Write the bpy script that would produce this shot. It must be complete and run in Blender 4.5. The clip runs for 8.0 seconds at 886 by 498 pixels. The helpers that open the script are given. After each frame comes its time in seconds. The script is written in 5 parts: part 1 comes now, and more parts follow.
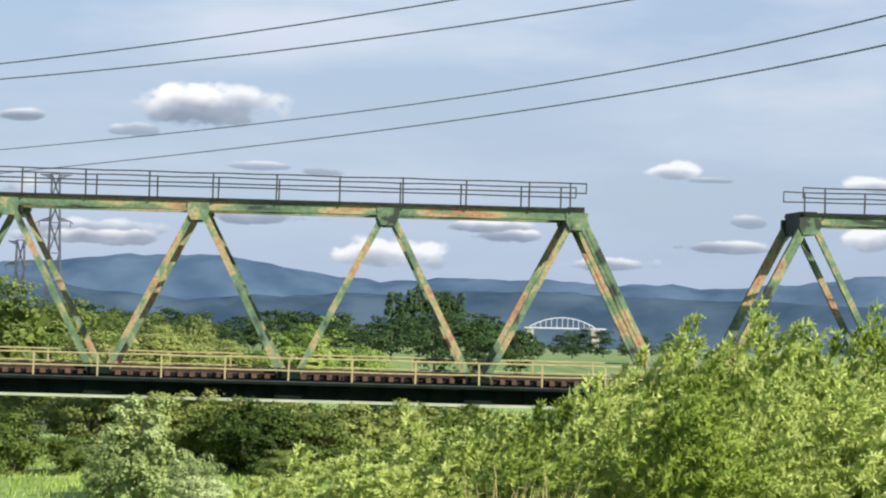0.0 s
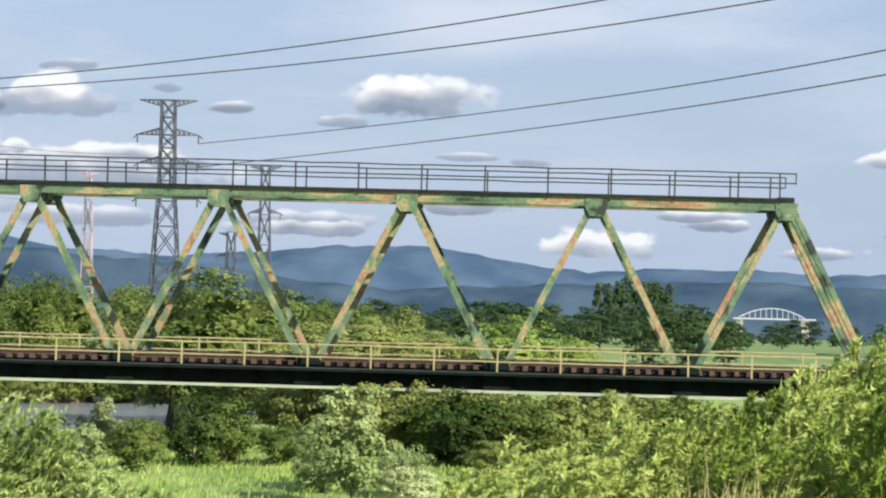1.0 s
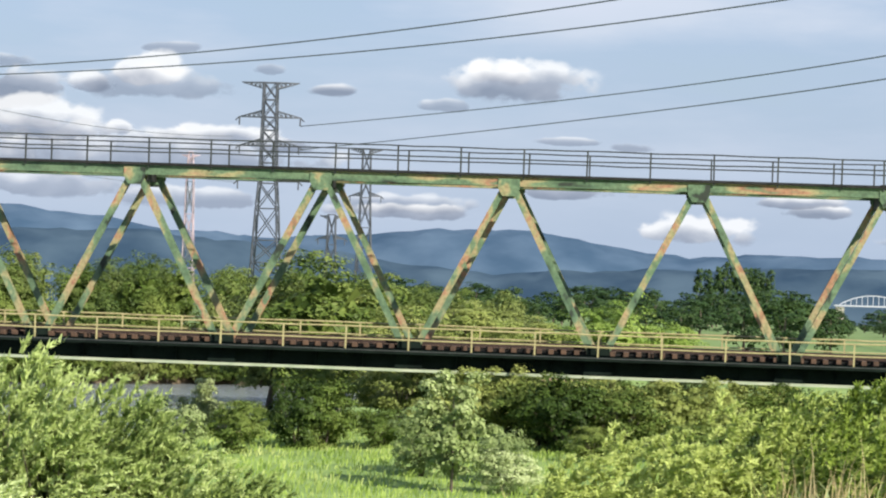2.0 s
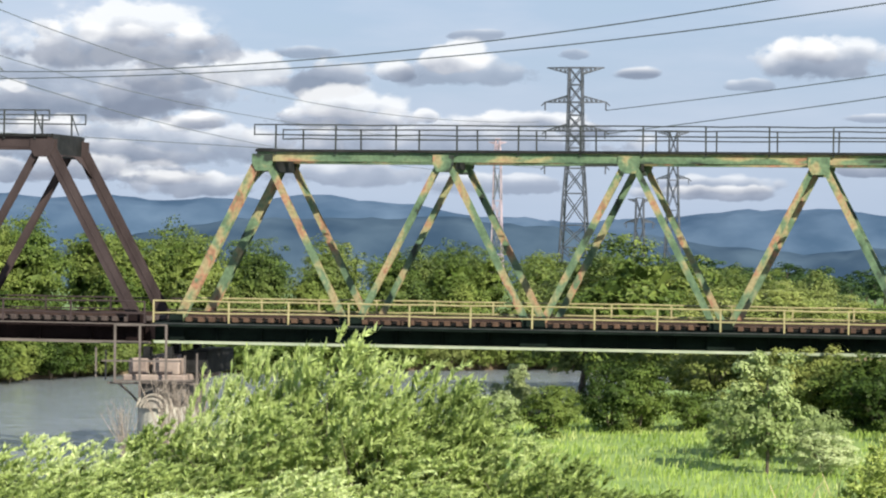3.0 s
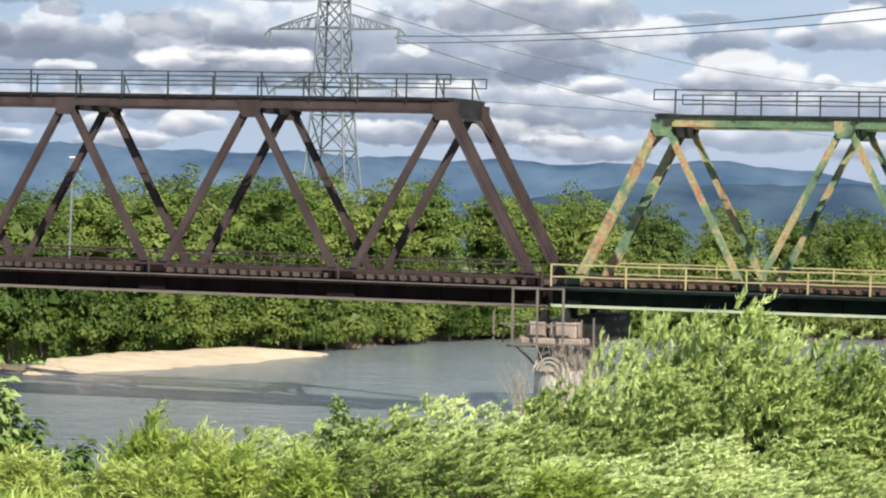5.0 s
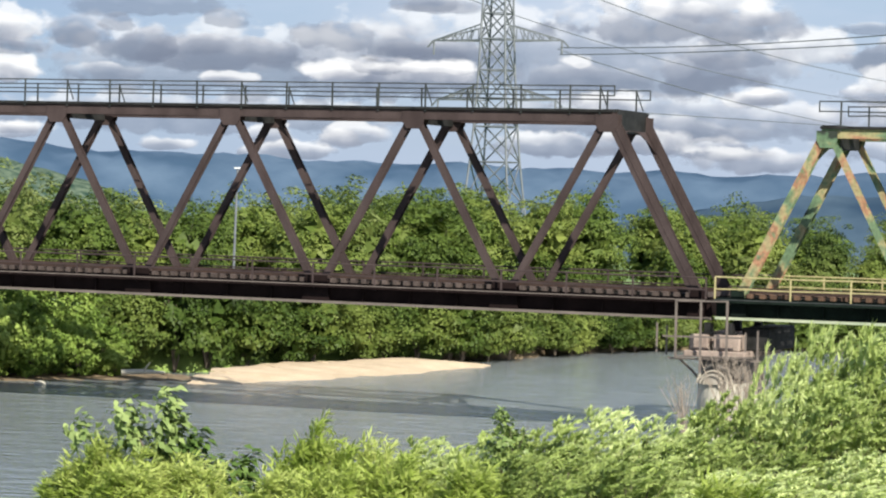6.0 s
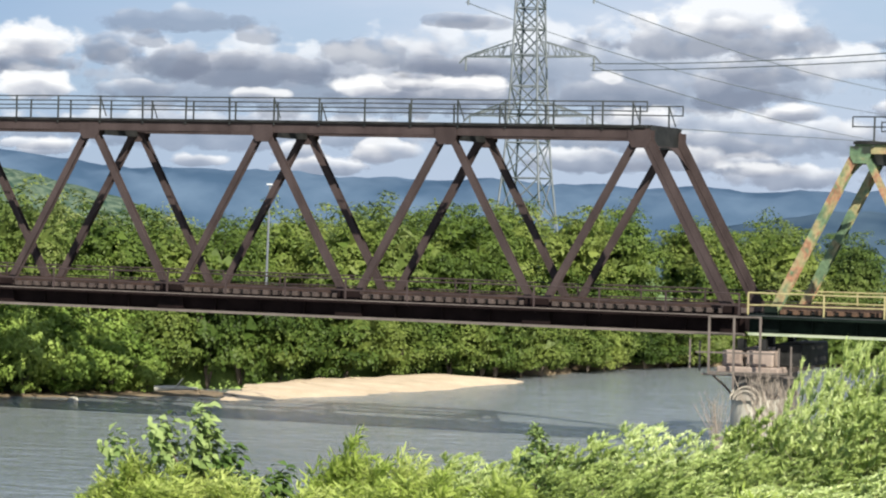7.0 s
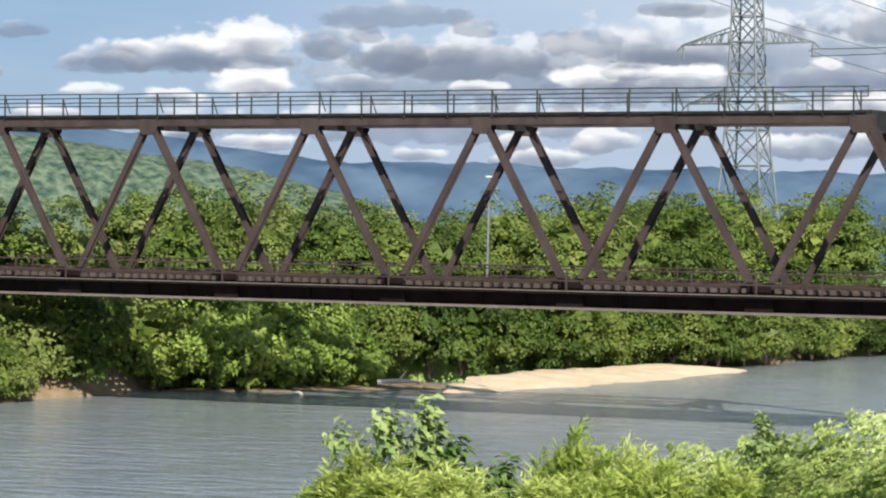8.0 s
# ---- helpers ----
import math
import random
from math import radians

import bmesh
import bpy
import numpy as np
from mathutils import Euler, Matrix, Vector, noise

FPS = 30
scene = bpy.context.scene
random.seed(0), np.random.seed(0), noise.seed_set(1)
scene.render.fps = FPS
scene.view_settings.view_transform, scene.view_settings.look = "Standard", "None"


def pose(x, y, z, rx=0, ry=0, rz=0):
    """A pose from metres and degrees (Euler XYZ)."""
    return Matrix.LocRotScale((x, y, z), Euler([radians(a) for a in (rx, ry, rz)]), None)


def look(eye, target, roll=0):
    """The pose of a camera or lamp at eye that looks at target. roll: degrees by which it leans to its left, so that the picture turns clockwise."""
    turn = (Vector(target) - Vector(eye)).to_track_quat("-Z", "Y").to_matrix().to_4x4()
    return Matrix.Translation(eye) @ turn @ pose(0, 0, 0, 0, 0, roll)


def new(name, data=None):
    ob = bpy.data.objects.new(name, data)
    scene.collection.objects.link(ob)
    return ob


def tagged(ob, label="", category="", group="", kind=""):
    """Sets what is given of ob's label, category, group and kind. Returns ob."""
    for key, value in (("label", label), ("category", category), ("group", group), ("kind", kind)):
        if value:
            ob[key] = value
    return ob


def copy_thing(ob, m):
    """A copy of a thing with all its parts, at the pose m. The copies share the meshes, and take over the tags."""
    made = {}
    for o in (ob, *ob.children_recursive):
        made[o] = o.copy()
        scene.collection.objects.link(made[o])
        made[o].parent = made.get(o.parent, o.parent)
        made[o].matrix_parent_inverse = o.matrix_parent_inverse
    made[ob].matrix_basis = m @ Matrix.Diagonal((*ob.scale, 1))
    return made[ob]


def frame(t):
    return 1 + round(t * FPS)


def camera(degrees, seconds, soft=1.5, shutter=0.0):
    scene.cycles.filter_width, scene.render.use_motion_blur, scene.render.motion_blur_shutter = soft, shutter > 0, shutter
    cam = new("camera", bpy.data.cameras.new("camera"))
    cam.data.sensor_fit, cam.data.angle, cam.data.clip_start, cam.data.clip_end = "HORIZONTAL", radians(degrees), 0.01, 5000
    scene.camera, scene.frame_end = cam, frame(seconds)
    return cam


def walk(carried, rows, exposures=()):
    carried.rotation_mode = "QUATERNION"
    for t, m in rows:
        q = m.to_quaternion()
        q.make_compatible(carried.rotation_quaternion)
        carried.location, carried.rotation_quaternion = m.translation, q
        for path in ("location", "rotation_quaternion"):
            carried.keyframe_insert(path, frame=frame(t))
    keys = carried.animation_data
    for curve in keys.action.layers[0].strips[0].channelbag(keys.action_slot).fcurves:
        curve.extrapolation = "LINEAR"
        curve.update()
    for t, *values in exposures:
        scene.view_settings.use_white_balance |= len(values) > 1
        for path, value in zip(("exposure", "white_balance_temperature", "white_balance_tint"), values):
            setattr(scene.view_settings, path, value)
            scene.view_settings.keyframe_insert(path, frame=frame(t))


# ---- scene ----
cam = camera(18.1, 8.0, soft=2.1)
PATH = [
    (0, (35.318, -118.034, 3.615), (39.02, -18.11, 5.02), 1.40),
    (0.2, (35.316, -118.035, 3.618), (37.66, -18.08, 5.37), 1.40),
    (0.5, (35.314, -118.037, 3.622), (34.56, -18.05, 5.22), 1.40),
    (0.7, (35.306, -118.038, 3.624), (33.07, -18.07, 4.67), 1.38),
    (1, (35.294, -118.040, 3.628), (31.54, -18.11, 4.53), 1.30),
    (1.2, (35.282, -118.045, 3.630), (31.23, -18.13, 4.43), 1.30),
    (2.3, (35.210, -118.094, 3.652), (24.81, -18.64, 3.65), 1.40),
    (2.5, (35.201, -118.098, 3.652), (21.95, -18.98, 3.55), 0.80),
    (2.7, (35.195, -118.100, 3.649), (19.32, -19.37, 3.50), 0.69),
    (3, (35.187, -118.102, 3.644), (16.89, -19.79, 3.09), 0.50),
    (3.2, (35.184, -118.105, 3.640), (16.88, -19.80, 3.11), 0.36),
    (3.5, (35.180, -118.109, 3.634), (15.58, -20.05, 3.53), 0.30),
    (3.7, (35.178, -118.107, 3.632), (14.19, -20.34, 4.08), 0.39),
    (4, (35.175, -118.105, 3.628), (11.88, -20.86, 3.48), 0.50),
    (4.2, (35.169, -118.098, 3.629), (11.01, -21.06, 3.58), 0.67),
    (4.5, (35.159, -118.088, 3.630), (8.56, -21.69, 2.78), 1.10),
    (4.7, (35.152, -118.079, 3.633), (6.02, -22.42, 2.95), 1.05),
    (5, (35.141, -118.065, 3.637), (3.09, -23.36, 1.64), 1.10),
    (5.2, (35.131, -118.058, 3.638), (1.03, -24.09, 0.89), 0.90),
    (6.3, (35.072, -118.031, 3.634), (-2.94, -25.55, 2.23), 1.37),
    (6.5, (35.061, -118.026, 3.633), (-3.29, -25.68, 2.23), 1.30),
    (6.8, (35.047, -118.008, 3.629), (-3.42, -25.71, 2.43), 1.07),
    (7, (35.037, -117.996, 3.627), (-3.56, -25.75, 2.48), 1.20),
    (7.2, (35.031, -117.981, 3.624), (-4.58, -26.17, 2.37), 0.91),
    (7.5, (35.021, -117.958, 3.620), (-7.08, -27.26, 2.17), 0.50),
    (7.7, (35.008, -117.941, 3.616), (-8.55, -27.93, 2.30), 0.34),
    (8, (34.988, -117.916, 3.610), (-10.77, -29.01, 2.06), 0.20),
]
walk(cam, [(t, look(eye, target, roll)) for t, eye, target, roll in PATH])

# ---- world and sun ----
SUN_FROM = Vector((4.65, -4.6, 4.6)).normalized()
world = bpy.data.worlds.new("sky")
scene.world = world
world.use_nodes = True
wn, wl = world.node_tree.nodes, world.node_tree.links
wn.clear()
w_out = wn.new("ShaderNodeOutputWorld")
w_bg = wn.new("ShaderNodeBackground")
w_sky = wn.new("ShaderNodeTexSky")
w_sky.sky_type = "NISHITA"
w_sky.sun_disc = False
w_sky.sun_elevation = math.asin(SUN_FROM.z)
w_sky.sun_rotation = math.atan2(SUN_FROM.x, SUN_FROM.y)
w_sky.air_density, w_sky.dust_density, w_sky.ozone_density = 1.0, 0.4, 3.0
# thin high cloud veil over the whole sky
w_tc = wn.new("ShaderNodeTexCoord")
w_map = wn.new("ShaderNodeMapping")
w_map.inputs["Scale"].default_value = (3.0, 3.0, 14.0)
w_noise = wn.new("ShaderNodeTexNoise")
w_noise.inputs["Scale"].default_value = 2.2
w_noise.inputs["Detail"].default_value = 6.0
w_noise.inputs["Roughness"].default_value = 0.55
w_ramp = wn.new("ShaderNodeValToRGB")
w_ramp.color_ramp.elements[0].position, w_ramp.color_ramp.elements[1].position = 0.30, 0.75
w_ramp.color_ramp.elements[0].color = (0.55, 0.55, 0.55, 1)
w_ramp.color_ramp.elements[1].color = (1.0, 1.0, 1.0, 1)
w_mix = wn.new("ShaderNodeMix")
w_mix.data_type = "RGBA"
w_mix.inputs["B"].default_value = (5.9, 6.95, 9.0, 1)
wl.new(w_tc.outputs["Generated"], w_map.inputs["Vector"])
wl.new(w_map.outputs["Vector"], w_noise.inputs["Vector"])
wl.new(w_noise.outputs["Fac"], w_ramp.inputs["Fac"])
# clearer, deeper blue towards the west
w_sep = wn.new("ShaderNodeSeparateXYZ")
wl.new(w_tc.outputs["Generated"], w_sep.inputs["Vector"])
w_west = wn.new("ShaderNodeMapRange")
w_west.inputs["From Min"].default_value, w_west.inputs["From Max"].default_value = -0.57, -0.38
wl.new(w_sep.outputs["X"], w_west.inputs["Value"])
w_tint = wn.new("ShaderNodeMix")
w_tint.data_type = "RGBA"
w_tint.inputs["A"].default_value = (2.1, 4.0, 6.8, 1)
w_streak = wn.new("ShaderNodeValToRGB")
w_streak.color_ramp.elements[0].position, w_streak.color_ramp.elements[1].position = 0.40, 0.64
w_streak.color_ramp.elements[0].color = (0.50, 0.62, 0.86, 1)
w_streak.color_ramp.elements[1].color = (0.72, 0.79, 0.93, 1)
w_gain = wn.new("ShaderNodeVectorMath")
w_gain.operation = "SCALE"
w_gain.inputs["Scale"].default_value = 10.0
wl.new(w_noise.outputs["Fac"], w_streak.inputs["Fac"])
wl.new(w_streak.outputs["Color"], w_gain.inputs[0])
wl.new(w_gain.outputs["Vector"], w_tint.inputs["B"])
wl.new(w_west.outputs["Result"], w_tint.inputs["Factor"])
wl.new(w_tint.outputs["Result"], w_mix.inputs["B"])
wl.new(w_ramp.outputs["Color"], w_mix.inputs["Factor"])
wl.new(w_sky.outputs["Color"], w_mix.inputs["A"])
# grey-blue haze low over the horizon
w_low = wn.new("ShaderNodeMapRange")
w_low.inputs["From Min"].default_value, w_low.inputs["From Max"].default_value = 0.0, 0.10
w_low.inputs["To Min"].default_value, w_low.inputs["To Max"].default_value = 0.8, 0.0
wl.new(w_sep.outputs["Z"], w_low.inputs["Value"])
w_haze = wn.new("ShaderNodeMix")
w_haze.data_type = "RGBA"
w_haze.inputs["B"].default_value = (4.5, 5.6, 7.4, 1)
wl.new(w_low.outputs["Result"], w_haze.inputs["Factor"])
wl.new(w_mix.outputs["Result"], w_haze.inputs["A"])
wl.new(w_haze.outputs["Result"], w_bg.inputs["Color"])
w_bg.inputs["Strength"].default_value = 0.055
wl.new(w_bg.outputs["Background"], w_out.inputs["Surface"])

sun_data = bpy.data.lights.new("sun", "SUN")
sun_data.energy, sun_data.angle, sun_data.color = 5.0, radians(0.6), (1.0, 0.93, 0.80)
sun = new("sun", sun_data)
sun.matrix_world = look(SUN_FROM * 200, (0, 0, 0))
scene.view_settings.exposure = 0.82


# ---- materials ----
def base_material(name, rough=0.7, metal=0.0):
    m = bpy.data.materials.new(name)
    m.use_nodes = True
    n = m.node_tree.nodes
    b = n["Principled BSDF"]
    b.inputs["Roughness"].default_value = rough
    b.inputs["Metallic"].default_value = metal
    return m, n, m.node_tree.links, b


def ramp_node(n, stops, constant=False):
    r = n.new("ShaderNodeValToRGB")
    cr = r.color_ramp
    cr.interpolation = "CONSTANT" if constant else "LINEAR"
    while len(cr.elements) < len(stops):
        cr.elements.new(0.5)
    for e, (p, c) in zip(cr.elements, stops):
        e.position, e.color = p, (*c, 1)
    return r


def surface(name, dark, light, scale=3.0, rough=0.75, metal=0.0, bump=0.1, stretch=(1, 1, 1), fine=25.0):
    """Two scales of mottling between two colours, with fine relief."""
    m, n, l, b = base_material(name, rough, metal)
    tc = n.new("ShaderNodeNewGeometry")
    mp = n.new("ShaderNodeMapping")
    mp.inputs["Scale"].default_value = stretch
    l.new(tc.outputs["Position"], mp.inputs["Vector"])
    a = n.new("ShaderNodeTexNoise")
    a.inputs["Scale"].default_value, a.inputs["Detail"].default_value = scale, 6
    f = n.new("ShaderNodeTexNoise")
    f.inputs["Scale"].default_value, f.inputs["Detail"].default_value = fine, 3
    for t in (a, f):
        l.new(mp.outputs["Vector"], t.inputs["Vector"])
    mx = n.new("ShaderNodeMix")
    mx.inputs["Factor"].default_value = 0.35
    l.new(a.outputs["Fac"], mx.inputs["A"])
    l.new(f.outputs["Fac"], mx.inputs["B"])
    r = ramp_node(n, [(0.35, dark), (0.65, light)])
    l.new(mx.outputs["Result"], r.inputs["Fac"])
    l.new(r.outputs["Color"], b.inputs["Base Color"])
    if bump:
        bp = n.new("ShaderNodeBump")
        bp.inputs["Strength"].default_value, bp.inputs["Distance"].default_value = bump, 0.05
        l.new(f.outputs["Fac"], bp.inputs["Height"])
        l.new(bp.outputs["Normal"], b.inputs["Normal"])
    return m


def flaking_paint(name, stretch=(0.95, 0.5, 0.62), shift=0.0):
    """Old green paint with bare primer, tan and rust patches."""
    m, n, l, b = base_material(name, 0.6)
    g = n.new("ShaderNodeNewGeometry")
    info = n.new("ShaderNodeObjectInfo")
    off = n.new("ShaderNodeVectorMath")
    off.operation = "MULTIPLY_ADD"
    off.inputs[1].default_value = stretch
    sc = n.new("ShaderNodeVectorMath")
    sc.operation = "SCALE"
    sc.inputs[0].default_value = (37, 11, 23)
    l.new(info.outputs["Random"], sc.inputs["Scale"])
    l.new(g.outputs["Position"], off.inputs[0])
    l.new(sc.outputs["Vector"], off.inputs[2])
    a = n.new("ShaderNodeTexNoise")
    a.inputs["Scale"].default_value, a.inputs["Detail"].default_value, a.inputs["Roughness"].default_value = 1.0, 3, 0.55
    l.new(off.outputs["Vector"], a.inputs["Vector"])
    r = ramp_node(n, [(0.0, (0.012, 0.016, 0.012)), (0.32, (0.02, 0.03, 0.02)), (0.36, (0.075, 0.135, 0.075)), (0.48, (0.13, 0.20, 0.11)), (0.52, (0.27, 0.26, 0.13)),
                      (0.58, (0.33, 0.26, 0.14)), (0.62, (0.34, 0.17, 0.10)), (0.68, (0.11, 0.18, 0.095))])
    sh = n.new("ShaderNodeMath")
    sh.inputs[1].default_value = shift
    l.new(a.outputs["Fac"], sh.inputs[0])
    l.new(sh.outputs["Value"], r.inputs["Fac"])
    f = n.new("ShaderNodeTexNoise")
    f.inputs["Scale"].default_value, f.inputs["Detail"].default_value = 7.0, 5
    l.new(g.outputs["Position"], f.inputs["Vector"])
    fr = ramp_node(n, [(0.3, (0.62, 0.6, 0.58)), (0.62, (1, 1, 1))])
    l.new(f.outputs["Fac"], fr.inputs["Fac"])
    mx = n.new("ShaderNodeMix")
    mx.data_type, mx.blend_type = "RGBA", "MULTIPLY"
    mx.inputs["Factor"].default_value = 1.0
    l.new(r.outputs["Color"], mx.inputs["A"])
    l.new(fr.outputs["Color"], mx.inputs["B"])
    l.new(mx.outputs["Result"], b.inputs["Base Color"])
    return m


def foliage(name, dark, mid, light, rough=0.5, trans=0.25):
    """Leaves: each leaf its own tone, some light passing through."""
    m, n, l, b = base_material(name, rough)
    g = n.new("ShaderNodeNewGeometry")
    info = n.new("ShaderNodeObjectInfo")
    a = n.new("ShaderNodeTexNoise")
    a.inputs["Scale"].default_value, a.inputs["Detail"].default_value = 0.28, 3
    l.new(g.outputs["Position"], a.inputs["Vector"])
    add = n.new("ShaderNodeMath")
    add.operation = "MULTIPLY_ADD"
    add.inputs[1].default_value = 0.22
    l.new(g.outputs["Random Per Island"], add.inputs[0])
    l.new(a.outputs["Fac"], add.inputs[2])
    add2 = n.new("ShaderNodeMath")
    add2.operation = "MULTIPLY_ADD"
    add2.inputs[1].default_value = 0.36
    l.new(info.outputs["Random"], add2.inputs[0])
    l.new(add.outputs["Value"], add2.inputs[2])
    r = ramp_node(n, [(0.45, dark), (0.85, mid), (1.2, light)])
    for e, p in zip(r.color_ramp.elements, (0.25, 0.6, 0.95)):
        e.position = p
    sub = n.new("ShaderNodeMath")
    sub.operation = "SUBTRACT"
    sub.inputs[1].default_value = 0.14
    l.new(add2.outputs["Value"], sub.inputs[0])
    l.new(sub.outputs["Value"], r.inputs["Fac"])
    l.new(r.outputs["Color"], b.inputs["Base Color"])
    b.inputs["Specular IOR Level"].default_value = 0.15
    tr = n.new("ShaderNodeBsdfTranslucent")
    l.new(r.outputs["Color"], tr.inputs["Color"])
    ms = n.new("ShaderNodeMixShader")
    ms.inputs["Fac"].default_value = trans
    l.new(b.outputs["BSDF"], ms.inputs[1])
    l.new(tr.outputs["BSDF"], ms.inputs[2])
    l.new(ms.outputs["Shader"], n["Material Output"].inputs["Surface"])
    return m


M_GREEN = flaking_paint("flaking_green_paint")
M_GREENCHORD = flaking_paint("streaked_green_paint", (0.28, 0.5, 1.1), -0.05)
M_GREENGUSSET = flaking_paint("gusset_green_paint", (0.95, 0.5, 0.9), -0.09)
# girders and floor beams are far darker than the truss members above
M_DARKGREEN = surface("dark_green_girder", (0.003, 0.006, 0.005), (0.010, 0.018, 0.014), 1.2, 0.85)
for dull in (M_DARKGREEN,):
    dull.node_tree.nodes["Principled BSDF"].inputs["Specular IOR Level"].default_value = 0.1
# the girder's sunlit bottom edge is put into this pale flange colour
M_PALE = surface("pale_green_lit_flange", (0.26, 0.32, 0.22), (0.42, 0.45, 0.33), 1.5, 0.6)
M_YELLOW = surface("faded_yellow_rail_paint", (0.25, 0.22, 0.105), (0.40, 0.355, 0.18), 3.0, 0.6)
M_BROWN = surface("weathered_brown_steel", (0.034, 0.0250, 0.0250), (0.063, 0.0475, 0.047), 1.1, 0.75, stretch=(1, 1, 0.4))
M_DARKBROWN = surface("dark_brown_girder", (0.006, 0.0035, 0.0035), (0.015, 0.009, 0.009), 1.2, 0.9)
# pale tone carries the lit flange and walk edges; the cage steel shares it
M_BROWNPALE = surface("pale_brown_steel", (0.095, 0.08, 0.07), (0.15, 0.127, 0.113), 1.4, 0.8)
# black planks and bearings; also the shade behind struts and sleeper gaps
M_BLACK = surface("black_steel_and_shade", (0.008, 0.009, 0.009), (0.03, 0.03, 0.03), 2.0, 0.6)
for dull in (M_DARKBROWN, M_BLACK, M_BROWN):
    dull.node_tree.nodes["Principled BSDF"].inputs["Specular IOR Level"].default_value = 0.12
M_RAILGREY = surface("grey_green_rail_steel", (0.012, 0.016, 0.017), (0.040, 0.046, 0.044), 2.0, 0.6)
M_SLEEPER = surface("old_timber_sleeper", (0.034, 0.020, 0.014), (0.115, 0.066, 0.040), 2.5, 0.9, stretch=(1, 0.4, 1))
M_SLEEPERB = surface("dusty_timber_sleeper", (0.034, 0.025, 0.023), (0.092, 0.070, 0.062), 2.5, 0.9)
M_RAILRUST = surface("rusty_rail", (0.016, 0.008, 0.006), (0.040, 0.020, 0.014), 3.0, 0.8)
M_CONCRETE = surface("stained_concrete", (0.22, 0.20, 0.17), (0.45, 0.42, 0.36), 0.9, 0.9, bump=0.3)
M_PIERDARK = surface("dark_stained_concrete", (0.07, 0.065, 0.06), (0.17, 0.155, 0.14), 0.9, 0.9, bump=0.3)
M_PIERLIGHT = surface("bleached_concrete", (0.30, 0.29, 0.24), (0.52, 0.50, 0.43), 0.9, 0.9, bump=0.3)
M_PIERCAP = surface("weathered_pier_blocks", (0.17, 0.13, 0.11), (0.34, 0.275, 0.235), 1.6, 0.9, bump=0.4)
M_GALV = surface("galvanised_steel", (0.10, 0.115, 0.13), (0.19, 0.21, 0.235), 0.8, 0.55, 0.3)
M_TOWERDARK = surface("dull_grey_tower_steel", (0.045, 0.052, 0.066), (0.095, 0.105, 0.13), 0.5, 0.6, 0.2)
# far mast and road bridge: distance haze is put into these paled colours
M_RED = surface("haze_paled_mast_red", (0.34, 0.27, 0.31), (0.40, 0.32, 0.36), 0.3, 0.6)
M_MASTPALE = surface("hazy_mast_paint", (0.36, 0.38, 0.43), (0.42, 0.44, 0.48), 0.3, 0.7)
M_WHITE = surface("white_paint", (0.66, 0.68, 0.70), (0.82, 0.83, 0.84), 0.4, 0.5)
M_WIRE = surface("aluminium_cable", (0.10, 0.11, 0.12), (0.16, 0.17, 0.18), 0.5, 0.5, 0.3, 0)
M_BARK = surface("grey_brown_bark", (0.05, 0.04, 0.03), (0.16, 0.13, 0.10), 4.0, 0.9, bump=0.5, stretch=(1, 1, 0.3))
M_DEADWOOD = surface("bleached_dead_branches", (0.17, 0.14, 0.11), (0.34, 0.29, 0.24), 3.0, 0.9, bump=0.3)
M_GROUND = surface("grassy_soil", (0.10, 0.17, 0.035), (0.22, 0.31, 0.08), 0.35, 0.95, bump=0.4, fine=6.0)
M_FIELD = surface("cut_meadow", (0.08, 0.14, 0.03), (0.14, 0.21, 0.06), 0.05, 0.95, bump=0.0, fine=0.4)
M_SAND = surface("pale_river_sand", (0.38, 0.30, 0.205), (0.52, 0.42, 0.30), 0.7, 0.95, bump=0.2, fine=9.0)
M_MUD = surface("brown_bank_mud", (0.12, 0.09, 0.055), (0.24, 0.18, 0.11), 0.8, 0.9, bump=0.4, fine=8.0)
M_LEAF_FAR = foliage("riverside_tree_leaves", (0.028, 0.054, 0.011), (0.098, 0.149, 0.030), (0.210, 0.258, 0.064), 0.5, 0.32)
# darker copy of the tree leaves with the bank's shade in its colours
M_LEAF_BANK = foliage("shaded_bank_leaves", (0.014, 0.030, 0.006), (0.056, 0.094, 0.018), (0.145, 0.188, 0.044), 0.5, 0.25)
M_LEAF_YELLOW = foliage("yellow_green_leaves", (0.080, 0.115, 0.028), (0.22, 0.265, 0.07), (0.36, 0.39, 0.13), 0.5, 0.3)
M_LEAF_BRIGHT = foliage("bright_green_leaves", (0.055, 0.105, 0.018), (0.17, 0.26, 0.05), (0.31, 0.40, 0.10), 0.5, 0.3)
M_LEAF_BROAD = foliage("glossy_broad_leaves", (0.035, 0.070, 0.014), (0.095, 0.160, 0.040), (0.30, 0.38, 0.15), 0.35, 0.2)
M_LEAF_DARK = foliage("dark_tree_leaves", (0.015, 0.033, 0.012), (0.033, 0.068, 0.021), (0.068, 0.112, 0.033))
M_LEAF_OLIVE = foliage("olive_tree_leaves", (0.038, 0.068, 0.017), (0.120, 0.168, 0.042), (0.23, 0.265, 0.085), 0.5, 0.32)
M_LEAF_WILLOW = foliage("willow_leaves", (0.100, 0.155, 0.036), (0.38, 0.475, 0.150), (0.70, 0.78, 0.40), 0.45, 0.38)
M_LEAF_GREY = foliage("grey_green_leaves", (0.095, 0.145, 0.050), (0.31, 0.385, 0.15), (0.58, 0.64, 0.36), 0.45, 0.35)
M_REED = foliage("reed_blades", (0.078, 0.128, 0.020), (0.260, 0.350, 0.062), (0.52, 0.59, 0.20), 0.45, 0.42)
